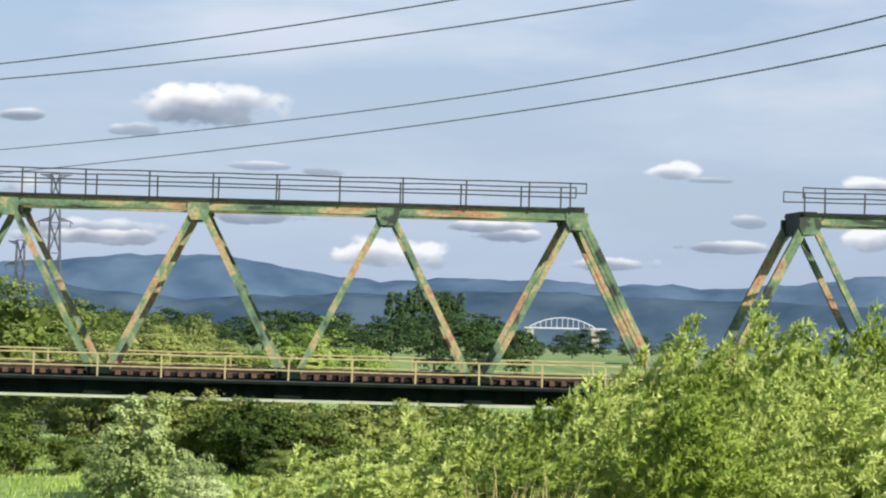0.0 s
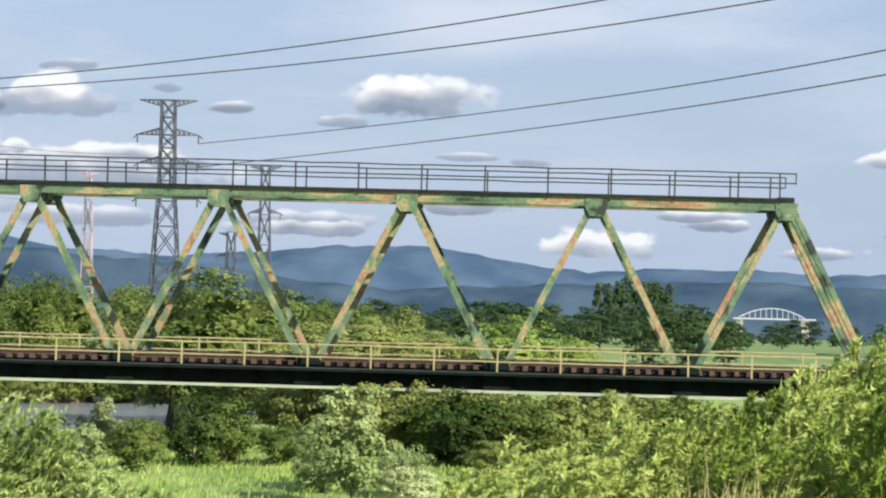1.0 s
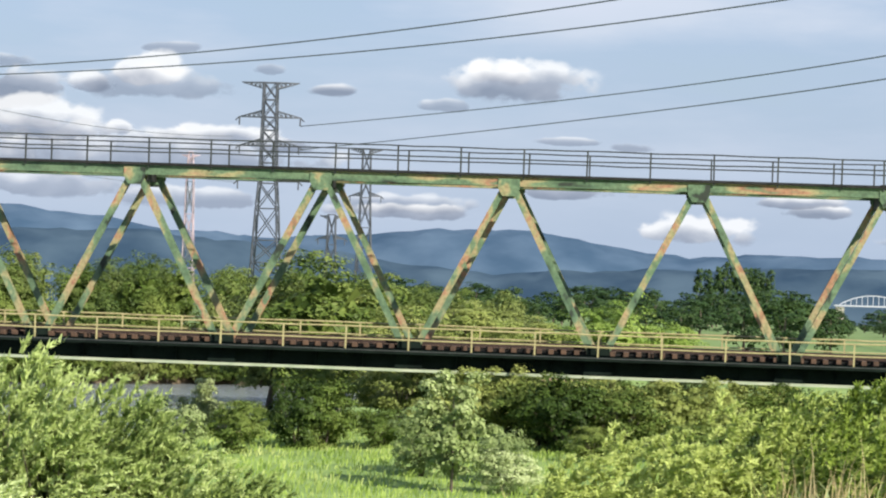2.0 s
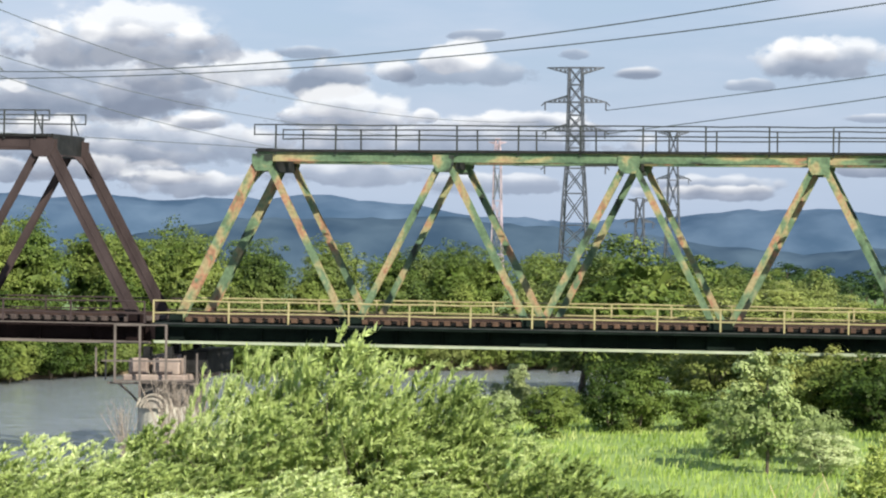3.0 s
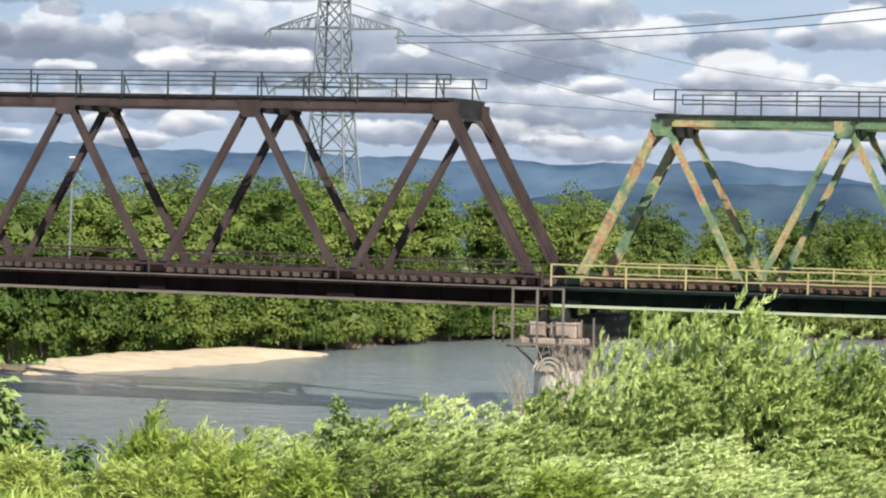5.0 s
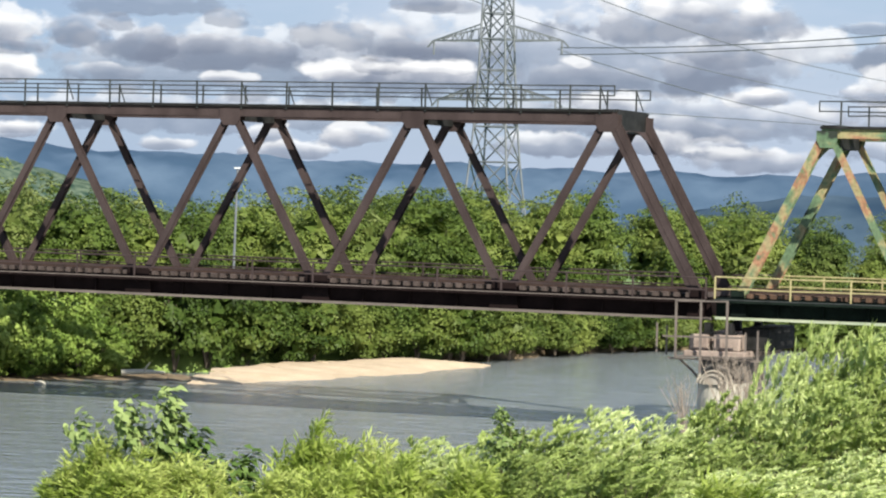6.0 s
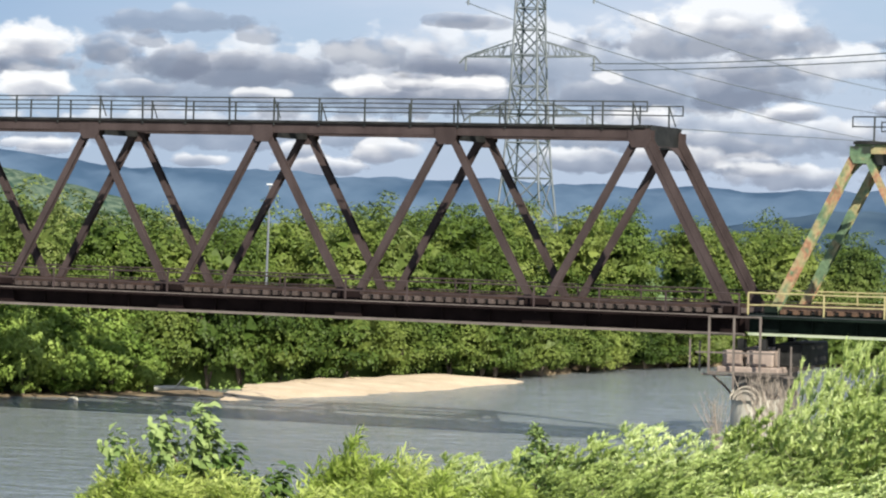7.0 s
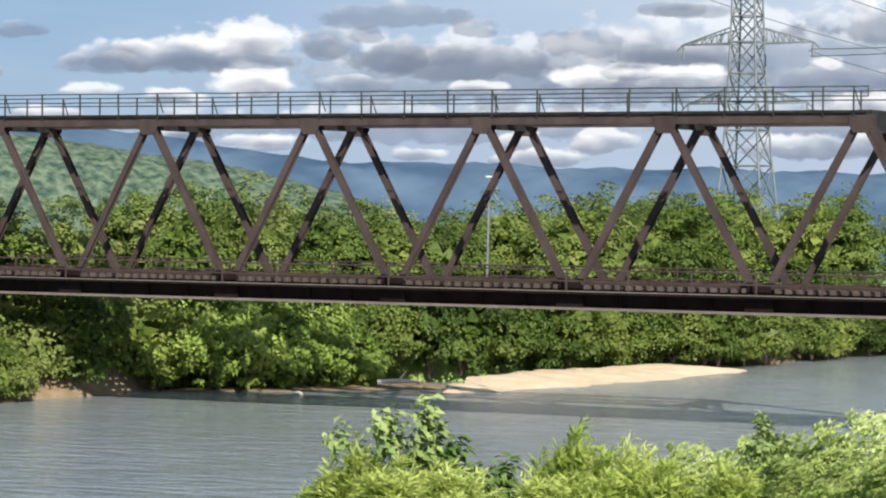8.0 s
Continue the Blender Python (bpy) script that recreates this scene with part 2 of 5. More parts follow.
M_GRASS = foliage("meadow_grass", (0.15, 0.25, 0.038), (0.32, 0.43, 0.098), (0.58, 0.62, 0.27), 0.5, 0.4)
M_DRY = foliage("dry_stalks", (0.245, 0.193, 0.105), (0.420, 0.333, 0.175), (0.620, 0.525, 0.333), 0.7, 0.2)


def water_material():
    """Murky river water: wind ripples at two scales, calmer in patches."""
    m, n, l, b = base_material("river_water", 0.14)
    b.inputs["Base Color"].default_value = (0.190, 0.215, 0.230, 1)
    b.inputs["IOR"].default_value = 2.3
    g = n.new("ShaderNodeNewGeometry")
    mp = n.new("ShaderNodeMapping")
    mp.inputs["Scale"].default_value = (0.55, 1.5, 1)
    mp.inputs["Rotation"].default_value = (0, 0, radians(-25))
    l.new(g.outputs["Position"], mp.inputs["Vector"])
    a = n.new("ShaderNodeTexNoise")
    a.inputs["Scale"].default_value, a.inputs["Detail"].default_value, a.inputs["Roughness"].default_value = 0.8, 4, 0.55
    l.new(mp.outputs["Vector"], a.inputs["Vector"])
    c = n.new("ShaderNodeTexNoise")
    c.inputs["Scale"].default_value, c.inputs["Detail"].default_value = 0.09, 3
    l.new(g.outputs["Position"], c.inputs["Vector"])
    rr = n.new("ShaderNodeMapRange")
    rr.inputs["From Min"].default_value, rr.inputs["From Max"].default_value = 0.35, 0.65
    rr.inputs["To Min"].default_value, rr.inputs["To Max"].default_value = 0.45, 1.0
    l.new(c.outputs["Fac"], rr.inputs["Value"])
    bp = n.new("ShaderNodeBump")
    bp.inputs["Distance"].default_value = 0.45
    l.new(rr.outputs["Result"], bp.inputs["Strength"])
    l.new(a.outputs["Fac"], bp.inputs["Height"])
    l.new(bp.outputs["Normal"], b.inputs["Normal"])
    return m


M_WATER = water_material()


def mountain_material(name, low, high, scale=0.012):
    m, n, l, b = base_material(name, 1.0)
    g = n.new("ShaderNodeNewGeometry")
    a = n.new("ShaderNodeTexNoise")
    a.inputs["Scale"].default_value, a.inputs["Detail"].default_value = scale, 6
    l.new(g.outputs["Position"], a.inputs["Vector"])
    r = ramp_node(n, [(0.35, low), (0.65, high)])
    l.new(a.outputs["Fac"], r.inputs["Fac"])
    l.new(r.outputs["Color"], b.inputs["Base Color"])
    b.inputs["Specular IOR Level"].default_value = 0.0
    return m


# distance haze is mixed into the base colours of all three ranges
M_MOUNT_FAR = mountain_material("haze_blue_mountains", (0.040, 0.072, 0.120), (0.080, 0.122, 0.182), 0.010)
M_MOUNT_NEAR = mountain_material("haze_blue_hills", (0.026, 0.048, 0.080), (0.058, 0.090, 0.126), 0.014)
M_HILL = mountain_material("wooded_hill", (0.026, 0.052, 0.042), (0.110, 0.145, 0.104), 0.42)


def cloud_material():
    """Far cumulus: soft torn outline, bright top and grey underside; how grey is set by each cloud's own colour."""
    m = bpy.data.materials.new("cumulus")
    m.use_nodes = True
    n, l = m.node_tree.nodes, m.node_tree.links
    n.clear()
    out = n.new("ShaderNodeOutputMaterial")
    tc = n.new("ShaderNodeTexCoord")
    info = n.new("ShaderNodeObjectInfo")
    g = n.new("ShaderNodeNewGeometry")
    # torn edge
    nz = n.new("ShaderNodeTexNoise")
    nz.inputs["Scale"].default_value, nz.inputs["Detail"].default_value, nz.inputs["Roughness"].default_value = 0.010, 8, 0.54
    mp = n.new("ShaderNodeMapping")
    mp.inputs["Scale"].default_value = (1, 1, 1.5)
    l.new(g.outputs["Position"], mp.inputs["Vector"])
    l.new(mp.outputs["Vector"], nz.inputs["Vector"])
    sep = n.new("ShaderNodeSeparateXYZ")
    l.new(tc.outputs["Object"], sep.inputs["Vector"])

    def mth(op, a, b=None, c=None):
        k = n.new("ShaderNodeMath")
        k.operation = op
        for i, v in enumerate((a, b, c)):
            if v is None:
                continue
            if isinstance(v, (int, float)):
                k.inputs[i].default_value = v
            else:
                l.new(v, k.inputs[i])
        return k.outputs["Value"]
    xx = mth("MULTIPLY", sep.outputs["X"], sep.outputs["X"])
    # flat base: the lower half falls off faster
    yneg = mth("MULTIPLY", mth("MINIMUM", sep.outputs["Y"], 0.0), 1.5)
    ypos = mth("MAXIMUM", sep.outputs["Y"], 0.0)
    yy = mth("ADD", mth("MULTIPLY", yneg, yneg), mth("MULTIPLY", ypos, ypos))
    rad = mth("SQRT", mth("ADD", xx, yy))
    # billows
    warp = n.new("ShaderNodeVectorMath")
    warp.operation = "MULTIPLY_ADD"
    warp.inputs[1].default_value = (45, 45, 45)
    l.new(nz.outputs["Color"], warp.inputs[0])
    l.new(mp.outputs["Vector"], warp.inputs[2])
    vo = n.new("ShaderNodeTexVoronoi")
    vo.feature = "SMOOTH_F1"
    vo.inputs["Scale"].default_value, vo.inputs["Smoothness"].default_value = 0.022, 0.6
    l.new(warp.outputs["Vector"], vo.inputs["Vector"])
    puff = mth("SUBTRACT", 0.42, vo.outputs["Distance"])
    dens = mth("ADD", mth("MULTIPLY", mth("SUBTRACT", 0.80, rad), 1.3), mth("MULTIPLY", mth("SUBTRACT", nz.outputs["Fac"], 0.5), 1.8))
    nz3 = n.new("ShaderNodeTexNoise")
    nz3.inputs["Scale"].default_value, nz3.inputs["Detail"].default_value = 0.035, 5
    l.new(mp.outputs["Vector"], nz3.inputs["Vector"])
    dens = mth("ADD", dens, mth("ADD", mth("MULTIPLY", puff, 0.55), mth("MULTIPLY", mth("SUBTRACT", nz3.outputs["Fac"], 0.5), 0.8)))
    sm = n.new("ShaderNodeMapRange")
    sm.interpolation_type = "SMOOTHSTEP"
    sm.inputs["From Min"].default_value, sm.inputs["From Max"].default_value = 0.0, 0.34
    l.new(dens, sm.inputs["Value"])
    lim = n.new("ShaderNodeMapRange")
    lim.inputs["From Min"].default_value, lim.inputs["From Max"].default_value = 1.0, 0.7
    l.new(rad, lim.inputs["Value"])
    col = n.new("ShaderNodeSeparateColor")
    l.new(info.outputs["Color"], col.inputs["Color"])
    alpha = mth("MULTIPLY", mth("MULTIPLY", sm.outputs["Result"], lim.outputs["Result"]), col.outputs["Green"])
    # shade
    nz2 = n.new("ShaderNodeTexNoise")
    nz2.inputs["Scale"].default_value, nz2.inputs["Detail"].default_value = 0.011, 5
    l.new(mp.outputs["Vector"], nz2.inputs["Vector"])
    lit = mth("ADD", mth("MULTIPLY", sep.outputs["Y"], 0.95), mth("ADD", mth("MULTIPLY", mth("SUBTRACT", nz2.outputs["Fac"], 0.5), 0.9), mth("MULTIPLY", puff, 0.55)))
    lit = mth("ADD", lit, mth("MULTIPLY", mth("SUBTRACT", dens, 0.3), -0.25))
    lit = mth("ADD", lit, mth("MULTIPLY", mth("SUBTRACT", col.outputs["Red"], 0.5), 1.2))
    r = ramp_node(n, [(0.0, (0.21, 0.25, 0.34)), (0.35, (0.38, 0.42, 0.51)), (0.60, (0.72, 0.74, 0.79)), (0.85, (1.12, 1.12, 1.12))])
    l.new(mth("ADD", lit, 0.42), r.inputs["Fac"])
    em = n.new("ShaderNodeEmission")
    l.new(r.outputs["Color"], em.inputs["Color"])
    em.inputs["Strength"].default_value = 0.56
    trn = n.new("ShaderNodeBsdfTransparent")
    mx = n.new("ShaderNodeMixShader")
    l.new(alpha, mx.inputs["Fac"])
    l.new(trn.outputs["BSDF"], mx.inputs[1])
    l.new(em.outputs["Emission"], mx.inputs[2])
    l.new(mx.outputs["Shader"], out.inputs["Surface"])
    return m


M_CLOUD = cloud_material()


# ---- mesh helpers ----
def mesh_of(name, verts, faces, material, smooth=False):
    me = bpy.data.meshes.new(name)
    me.from_pydata([tuple(v) for v in verts], [], [tuple(f) for f in faces])
    me.materials.append(material)
    if smooth:
        me.polygons.foreach_set("use_smooth", [True] * len(me.polygons))
    me.update()
    return me


def bm_mesh(name, bm, material):
    me = bpy.data.meshes.new(name)
    bm.to_mesh(me)
    bm.free()
    me.materials.append(material)
    return me


def part(name, bm, material, parent, label=""):
    ob = new(name, bm_mesh(name, bm, material))
    ob.parent = parent
    if label:
        ob["label"] = label
    return ob


def piece(name, me, parent, m=None):
    ob = new(name, me)
    ob.parent = parent
    if m is not None:
        ob.matrix_basis = m
    return ob


def thing(name, label, category, group="", at=(0, 0, 0)):
    ob = new(name)
    ob.location = at
    ob.empty_display_size = 0.2
    return tagged(ob, label, category, group)


def box(bm, lo, hi):
    v = [bm.verts.new((x, y, z)) for x in (lo[0], hi[0]) for y in (lo[1], hi[1]) for z in (lo[2], hi[2])]
    for f in ((0, 1, 3, 2), (4, 6, 7, 5), (0, 4, 5, 1), (2, 3, 7, 6), (0, 2, 6, 4), (1, 5, 7, 3)):
        bm.faces.new([v[i] for i in f])


def beam(bm, a, b, w, d, up=(0, 1, 0)):
    """A straight bar from a to b; d along up, w across."""
    a, b, up = Vector(a), Vector(b), Vector(up)
    ax = (b - a).normalized()
    side = ax.cross(up).normalized()
    upn = side.cross(ax).normalized()
    v = []
    for p in (a, b):
        for s, t in ((-1, -1), (1, -1), (1, 1), (-1, 1)):
            v.append(bm.verts.new(p + side * (s * w / 2) + upn * (t * d / 2)))
    bm.faces.new((v[3], v[2], v[1], v[0]))
    bm.faces.new((v[4], v[5], v[6], v[7]))
    for i in range(4):
        j = (i + 1) % 4
        bm.faces.new((v[i], v[j], v[j + 4], v[i + 4]))


def h_beam(bm, a, b, w, d, t=0.03):
    """Rolled H section: two plates facing sideways (y) joined by a web."""
    a, b = Vector(a), Vector(b)
    o = Vector((0, d / 2 - t / 2, 0))
    beam(bm, a - o, b - o, w, t)
    beam(bm, a + o, b + o, w, t)
    beam(bm, a, b, t, d - 2 * t)


def tube(bm, pts, radii, seg=6):
    """A round bar through points, tapering."""
    rings = []
    for i, p in enumerate(pts):
        p = Vector(p)
        ax = (Vector(pts[min(i + 1, len(pts) - 1)]) - Vector(pts[max(i - 1, 0)])).normalized()
        s = ax.cross(Vector((0.13, 0.31, 0.94)) if abs(ax.z) < 0.9 else Vector((1, 0, 0))).normalized()
        u = ax.cross(s)
        rings.append([bm.verts.new(p + (s * math.cos(k * math.tau / seg) + u * math.sin(k * math.tau / seg)) * radii[i]) for k in range(seg)])
    for r0, r1 in zip(rings, rings[1:]):
        for k in range(seg):
            bm.faces.new((r0[k], r0[(k + 1) % seg], r1[(k + 1) % seg], r1[k]))
    bm.faces.new(rings[-1])
    bm.faces.new(rings[0][::-1])


# ---- ground, river ----
WATER_Z = -6.6
FAR_BANK = [(-90, -90), (-62, -40), (-50.5, -1.6), (-47.4, 9.7), (-42, 12.4), (-39.4, 17.5), (-35, 19), (-31, 22), (-29, 29), (-27.4, 43), (-28, 59), (-24, 72), (-8, 84), (25, 100), (90, 112), (220, 120)]
NEAR_BANK = [(220, 86), (90, 82), (34, 74), (24, 52), (18, 28), (14, 6), (11.5, -8), (9, -20), (6, -34), (0, -50), (-10, -68), (-45, -110)]
BAR = [(-40, 16.3), (-36.6, 18.2), (-33, 20.6), (-30.2, 25), (-28.7, 32), (-27.7, 41)]
RIVER = np.array(FAR_BANK + NEAR_BANK, float)


def river_depth(P):
    """Signed distance to the river's edge for points (n, 2): positive inside."""
    A, B = RIVER, np.roll(RIVER, -1, 0)
    best = np.full(len(P), 1e9)
    inside = np.zeros(len(P), bool)
    for a, b in zip(A, B):
        ab = b - a
        t = np.clip(((P - a) @ ab) / (ab @ ab), 0, 1)
        d = np.hypot(*(P - a - t[:, None] * ab).T)
        best = np.minimum(best, d)
        cross = ((a[1] > P[:, 1]) != (b[1] > P[:, 1]))
        with np.errstate(divide="ignore", invalid="ignore"):
            xi = a[0] + (P[:, 1] - a[1]) / (b[1] - a[1] if b[1] != a[1] else 1e-9) * ab[0]
        inside ^= cross & (P[:, 0] < xi)
    return np.where(inside, best, -best)


def smooth01(v):
    v = np.clip(v, 0, 1)
    return v * v * (3 - 2 * v)


def wobble(P, s):
    x, y = P[:, 0] * s, P[:, 1] * s
    return (np.sin(x * 1.3 + 1.7 * np.sin(y * 0.7)) + np.sin(y * 1.7 + 1.3 * np.sin(x * 0.9 + 2)) + 0.5 * np.sin(2.9 * x - 2.3 * y)) / 2.5


def ground_z(P):
    P = np.asarray(P, float).reshape(-1, 2)
    y = P[:, 1]
    z = 2.0 - 6.2 * smooth01((y + 116) / 66.0)
    z = z + 0.18 * wobble(P, 0.23) * smooth01((y + 100) / 20)
    dist = np.hypot(P[:, 0] - 35, y + 118)
    z = z - np.clip(dist - 330, 0, None) * 0.020
    far = (P[:, 0] < -10) & (y > -60)
    z = np.where(far & (dist < 330), np.minimum(z, -4.2) - 0.6, z)
    d = river_depth(P) + 0.7 * wobble(P, 0.5)
    near_bar = np.full(len(P), 1e9)
    for a, b in zip(BAR, BAR[1:]):
        a, b = np.array(a), np.array(b)
        t = np.clip(((P - a) @ (b - a)) / ((b - a) @ (b - a)), 0, 1)
        near_bar = np.minimum(near_bar, np.hypot(*(P - a - t[:, None] * (b - a)).T))
    w = 3.5 + 9.5 * smooth01(1 - (near_bar - 5) / 9)
    z = np.where(d > -w, z + (-8.2 - z) * smooth01((d + w) / (w + 2.0)) ** (3.5 / w), z)
    return z


def gz(x, y):
    return float(ground_z([(x, y)])[0])


def axis(lo_far, lo, hi, hi_far, step, growth=1.35):
    a = list(np.arange(lo, hi + step / 2, step))
    s, v = step, hi
    while v < hi_far:
        s *= growth
        v += s
        a.append(v)
    s, v = step, lo
    while v > lo_far:
        s *= growth
        v -= s
        a.insert(0, v)
    return np.array(a)


def build_ground():
    xs = axis(-4500, -70, 80, 4500, 1.1)
    ys = axis(-900, -122, 110, 4700, 1.1)
    X, Y = np.meshgrid(xs, ys)
    P = np.stack([X.ravel(), Y.ravel()], 1)
    Z = ground_z(P)
    nx = len(xs)
    V = np.column_stack([P, Z])
    i = np.arange((len(ys) - 1) * nx).reshape(-1, nx)[:, :-1].ravel()
    F = np.stack([i, i + 1, i + nx + 1, i + nx], 1)
    me = bpy.data.meshes.new("ground")
    me.from_pydata(V.tolist(), [], F.tolist())
    for m in (M_GROUND, M_FIELD, M_MUD):
        me.materials.append(m)
    c = V[F].mean(1)
    dr = river_depth(c[:, :2])
    mi = np.zeros(len(F), int)
    mi[(np.hypot(c[:, 0] - 35, c[:, 1] + 118) > 240) & (c[:, 1] > 0)] = 1
    mi[(dr > -5.0) & (c[:, 0] < 0)] = 2
    mi[(dr > -3.2)] = 2
    me.polygons.foreach_set("material_index", mi.tolist())
    me.polygons.foreach_set("use_smooth", [True] * len(F))
    tagged(new("ground", me), "grassy river flat falling from the bank", "ground", kind="structure")
    wv = [(-4000, -300, WATER_Z), (-85, -120, WATER_Z), (240, 60, WATER_Z), (240, 130, WATER_Z), (-60, 130, WATER_Z), (-110, 40, WATER_Z)]
    wv[0] = (-110, -120, WATER_Z)
    tagged(new("water", mesh_of("water", wv, [(0, 1, 2, 3, 4, 5)], M_WATER)), "grey-blue rippled river water", "river", kind="structure")


build_ground()


def build_bar(name, label, category, line, widths, rise, material, phase):
    """A low tongue of sand or mud along the far bank."""
    line = [Vector(p) for p in line]
    V, F = [], []
    n, k = 90, 18
    for i in range(n):
        s = i / (n - 1) * (len(line) - 1)
        j = min(int(s), len(line) - 2)
        f = s - j
        p = line[j].lerp(line[j + 1], f)
        w = widths[j] * (1 - f) + widths[j + 1] * f
        tan = (line[j + 1] - line[j]).normalized()
        nor = Vector((-tan.y, tan.x))
        for q in range(k):
            u = q / (k - 1)
            a = p - nor * (0.7 + 0.35 * math.sin(i * 0.33 + phase) + 0.2 * math.sin(i * 0.9)) + nor * (w + 0.7) * u
            h = WATER_Z - 0.12 + rise * math.sin(min(1, u * 1.1) * 1.6) * min(1, w / 4) + 0.03 * math.sin(i * 1.1 + q)
            V.append((a.x, a.y, min(max(h, gz(a.x, a.y) + 0.10), WATER_Z + rise + 0.35) if u > 0.25 else h))
    for i in range(n - 1):
        for q in range(k - 1):
            a = i * k + q
            F.append((a, a + k, a + k + 1, a + 1))
    tagged(new(name, mesh_of(name, V, F, material, True)), label, category, kind="structure")


build_bar("sandbar", "pale sand bar at the water's edge", "sand bar",
          ((-34.4, 16.8), (-33.4, 18.2), (-32.2, 20.6), (-30.2, 26), (-28.7, 32), (-27.7, 41), (-27.6, 46)), [0.5, 2.2, 3.6, 5.8, 6.0, 3.8, 0.8], 0.62, M_SAND, 0.0)
build_bar("mud_spit", "low brown mud spit below the bank bushes", "mud bank",
          ((-48.6, 8.8), (-46, 10.6), (-43, 12.4), (-41, 14.8), (-38.6, 17.4), (-36.4, 18.6), (-34.6, 20.0)), [0.6, 3.0, 4.0, 4.5, 4.5, 4.5, 2.0], 0.30, M_MUD, 2.0)
build_bar("mud_point", "narrow brown mud point past the sand bar", "mud bank",
          ((-28.6, 46), (-28.8, 51), (-28.0, 56), (-27.4, 60)), [0.6, 2.0, 1.8, 0.5], 0.26, M_MUD, 1.0)


# ---- far hills ----
def ridge(name, label, dist, profile, material, rough_amp, seed, depth=500, base=-120):
    """A range of hills seen along an arc round the bank; profile: (bearing in degrees from north, height)."""
    rng = np.random.RandomState(seed)
    b0, b1 = profile[0][0], profile[-1][0]
    n = 260
    bs = np.linspace(b0, b1, n)
    hs = np.interp(bs, [p[0] for p in profile], [p[1] for p in profile])
    k = np.ones(9) / 9
    hs = np.convolve(np.pad(hs, 4, "edge"), k, "valid")
    for o in (6, 14, 30, 60):
        ph = rng.uniform(0, 6.28, 2)
        hs = hs + rough_amp * (6 / o) ** 0.8 * np.sin(bs * o * 0.35 + ph[0]) * np.cos(bs * o * 0.13 + ph[1])
    V, F = [], []
    rows = 9
    for r in range(rows):
        u = r / (rows - 1)
        for i, (b, h) in enumerate(zip(bs, hs)):
            d = dist + depth * u
            prof = math.sin(u * math.pi / 2) ** 0.9
            z = base + (h - base) * prof + rough_amp * (0.6 * math.sin(b * 9 + r * 1.9) + 0.5 * math.sin(b * 23 + r * 4.1) + 0.4 * rng.uniform(-1, 1)) * (0.3 + 0.7 * (u < 0.99))
            V.append((35 + d * math.sin(radians(b)), -118 + d * math.cos(radians(b)), z))
    for r in range(rows - 1):
        for i in range(n - 1):
            a = r * n + i
            F.append((a, a + 1, a + n + 1, a + n))
    return tagged(new(name, mesh_of(name, V, F, material, True)), label, "mountains", kind="structure")


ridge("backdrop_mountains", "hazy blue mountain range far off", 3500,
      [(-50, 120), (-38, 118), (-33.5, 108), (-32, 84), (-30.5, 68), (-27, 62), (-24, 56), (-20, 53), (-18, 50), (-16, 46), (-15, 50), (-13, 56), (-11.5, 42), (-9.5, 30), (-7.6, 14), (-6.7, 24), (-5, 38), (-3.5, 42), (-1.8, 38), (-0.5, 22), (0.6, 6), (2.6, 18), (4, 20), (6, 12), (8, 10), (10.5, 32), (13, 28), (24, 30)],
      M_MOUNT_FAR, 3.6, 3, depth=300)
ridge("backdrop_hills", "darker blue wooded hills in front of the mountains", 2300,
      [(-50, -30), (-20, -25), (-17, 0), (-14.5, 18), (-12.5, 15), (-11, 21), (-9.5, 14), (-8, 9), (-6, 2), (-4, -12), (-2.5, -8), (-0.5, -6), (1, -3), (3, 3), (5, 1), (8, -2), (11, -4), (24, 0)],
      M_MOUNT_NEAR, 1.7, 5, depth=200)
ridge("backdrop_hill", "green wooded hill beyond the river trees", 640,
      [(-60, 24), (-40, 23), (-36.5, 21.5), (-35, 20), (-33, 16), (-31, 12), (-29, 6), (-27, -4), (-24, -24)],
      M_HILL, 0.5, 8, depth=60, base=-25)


# ---- clouds, far behind everything ----
CLOUD_COUNT = [0]


def cloud(x, z, w, h, bright, thick=1.0):
    """A far cloud: bearing offset x and height z at 4 km, width, height, brightness."""
    me = bpy.data.meshes.get("cloud") or mesh_of("cloud", [(math.cos(k * math.tau / 28), math.sin(k * math.tau / 28), 0) for k in range(28)], [tuple(range(28))], M_CLOUD)
    ob = new("cloud", me)
    CLOUD_COUNT[0] += 1
    if h < 32 and bright < 0.45:
        thick = 0.5
    elif h < 45:
        thick = min(thick, 0.72)
    k = (4000 + 6 * CLOUD_COUNT[0]) / 4000
    y = -118 + math.sqrt(4000 ** 2 - (x - 35) ** 2)
    e = Vector((35, -118, 3.6))
    c = e + (Vector((x, y, z)) - e) * k
    ob.matrix_world = Matrix.Translation(c) @ (e - c).to_track_quat("Z", "Y").to_matrix().to_4x4() @ Matrix.Diagonal((w * 1.36, h * 1.42, 1, 1))
    ob.color = (bright + (0.10 if bright > 0.5 else 0.0), thick, bright, 1)
    ob.visible_shadow = False
    return tagged(ob, "white cumulus cloud with a grey underside" if bright > 0.45 else "dark grey cloud bank", "cloud", "clouds", "structure")


cloud(-159, 253, 104, 34, 0.52)
cloud(-182, 269, 48, 26, 0.72)
cloud(-264, 217, 40, 12, 0.28)
cloud(-418, 234, 30, 9, 0.28)
cloud(-518, 262, 25, 12, 0.25)
cloud(116, 48, 101, 26, 0.62)
cloud(245, 93, 67, 11, 0.50)
cloud(-84, 171, 59, 8, 0.33)
cloud(4, 165, 40, 10, 0.33)
cloud(-309, 64, 116, 16, 0.45)
cloud(508, 177, 40, 17, 0.70)
cloud(566, 166, 40, 6, 0.30)
cloud(618, 107, 25, 12, 0.30)
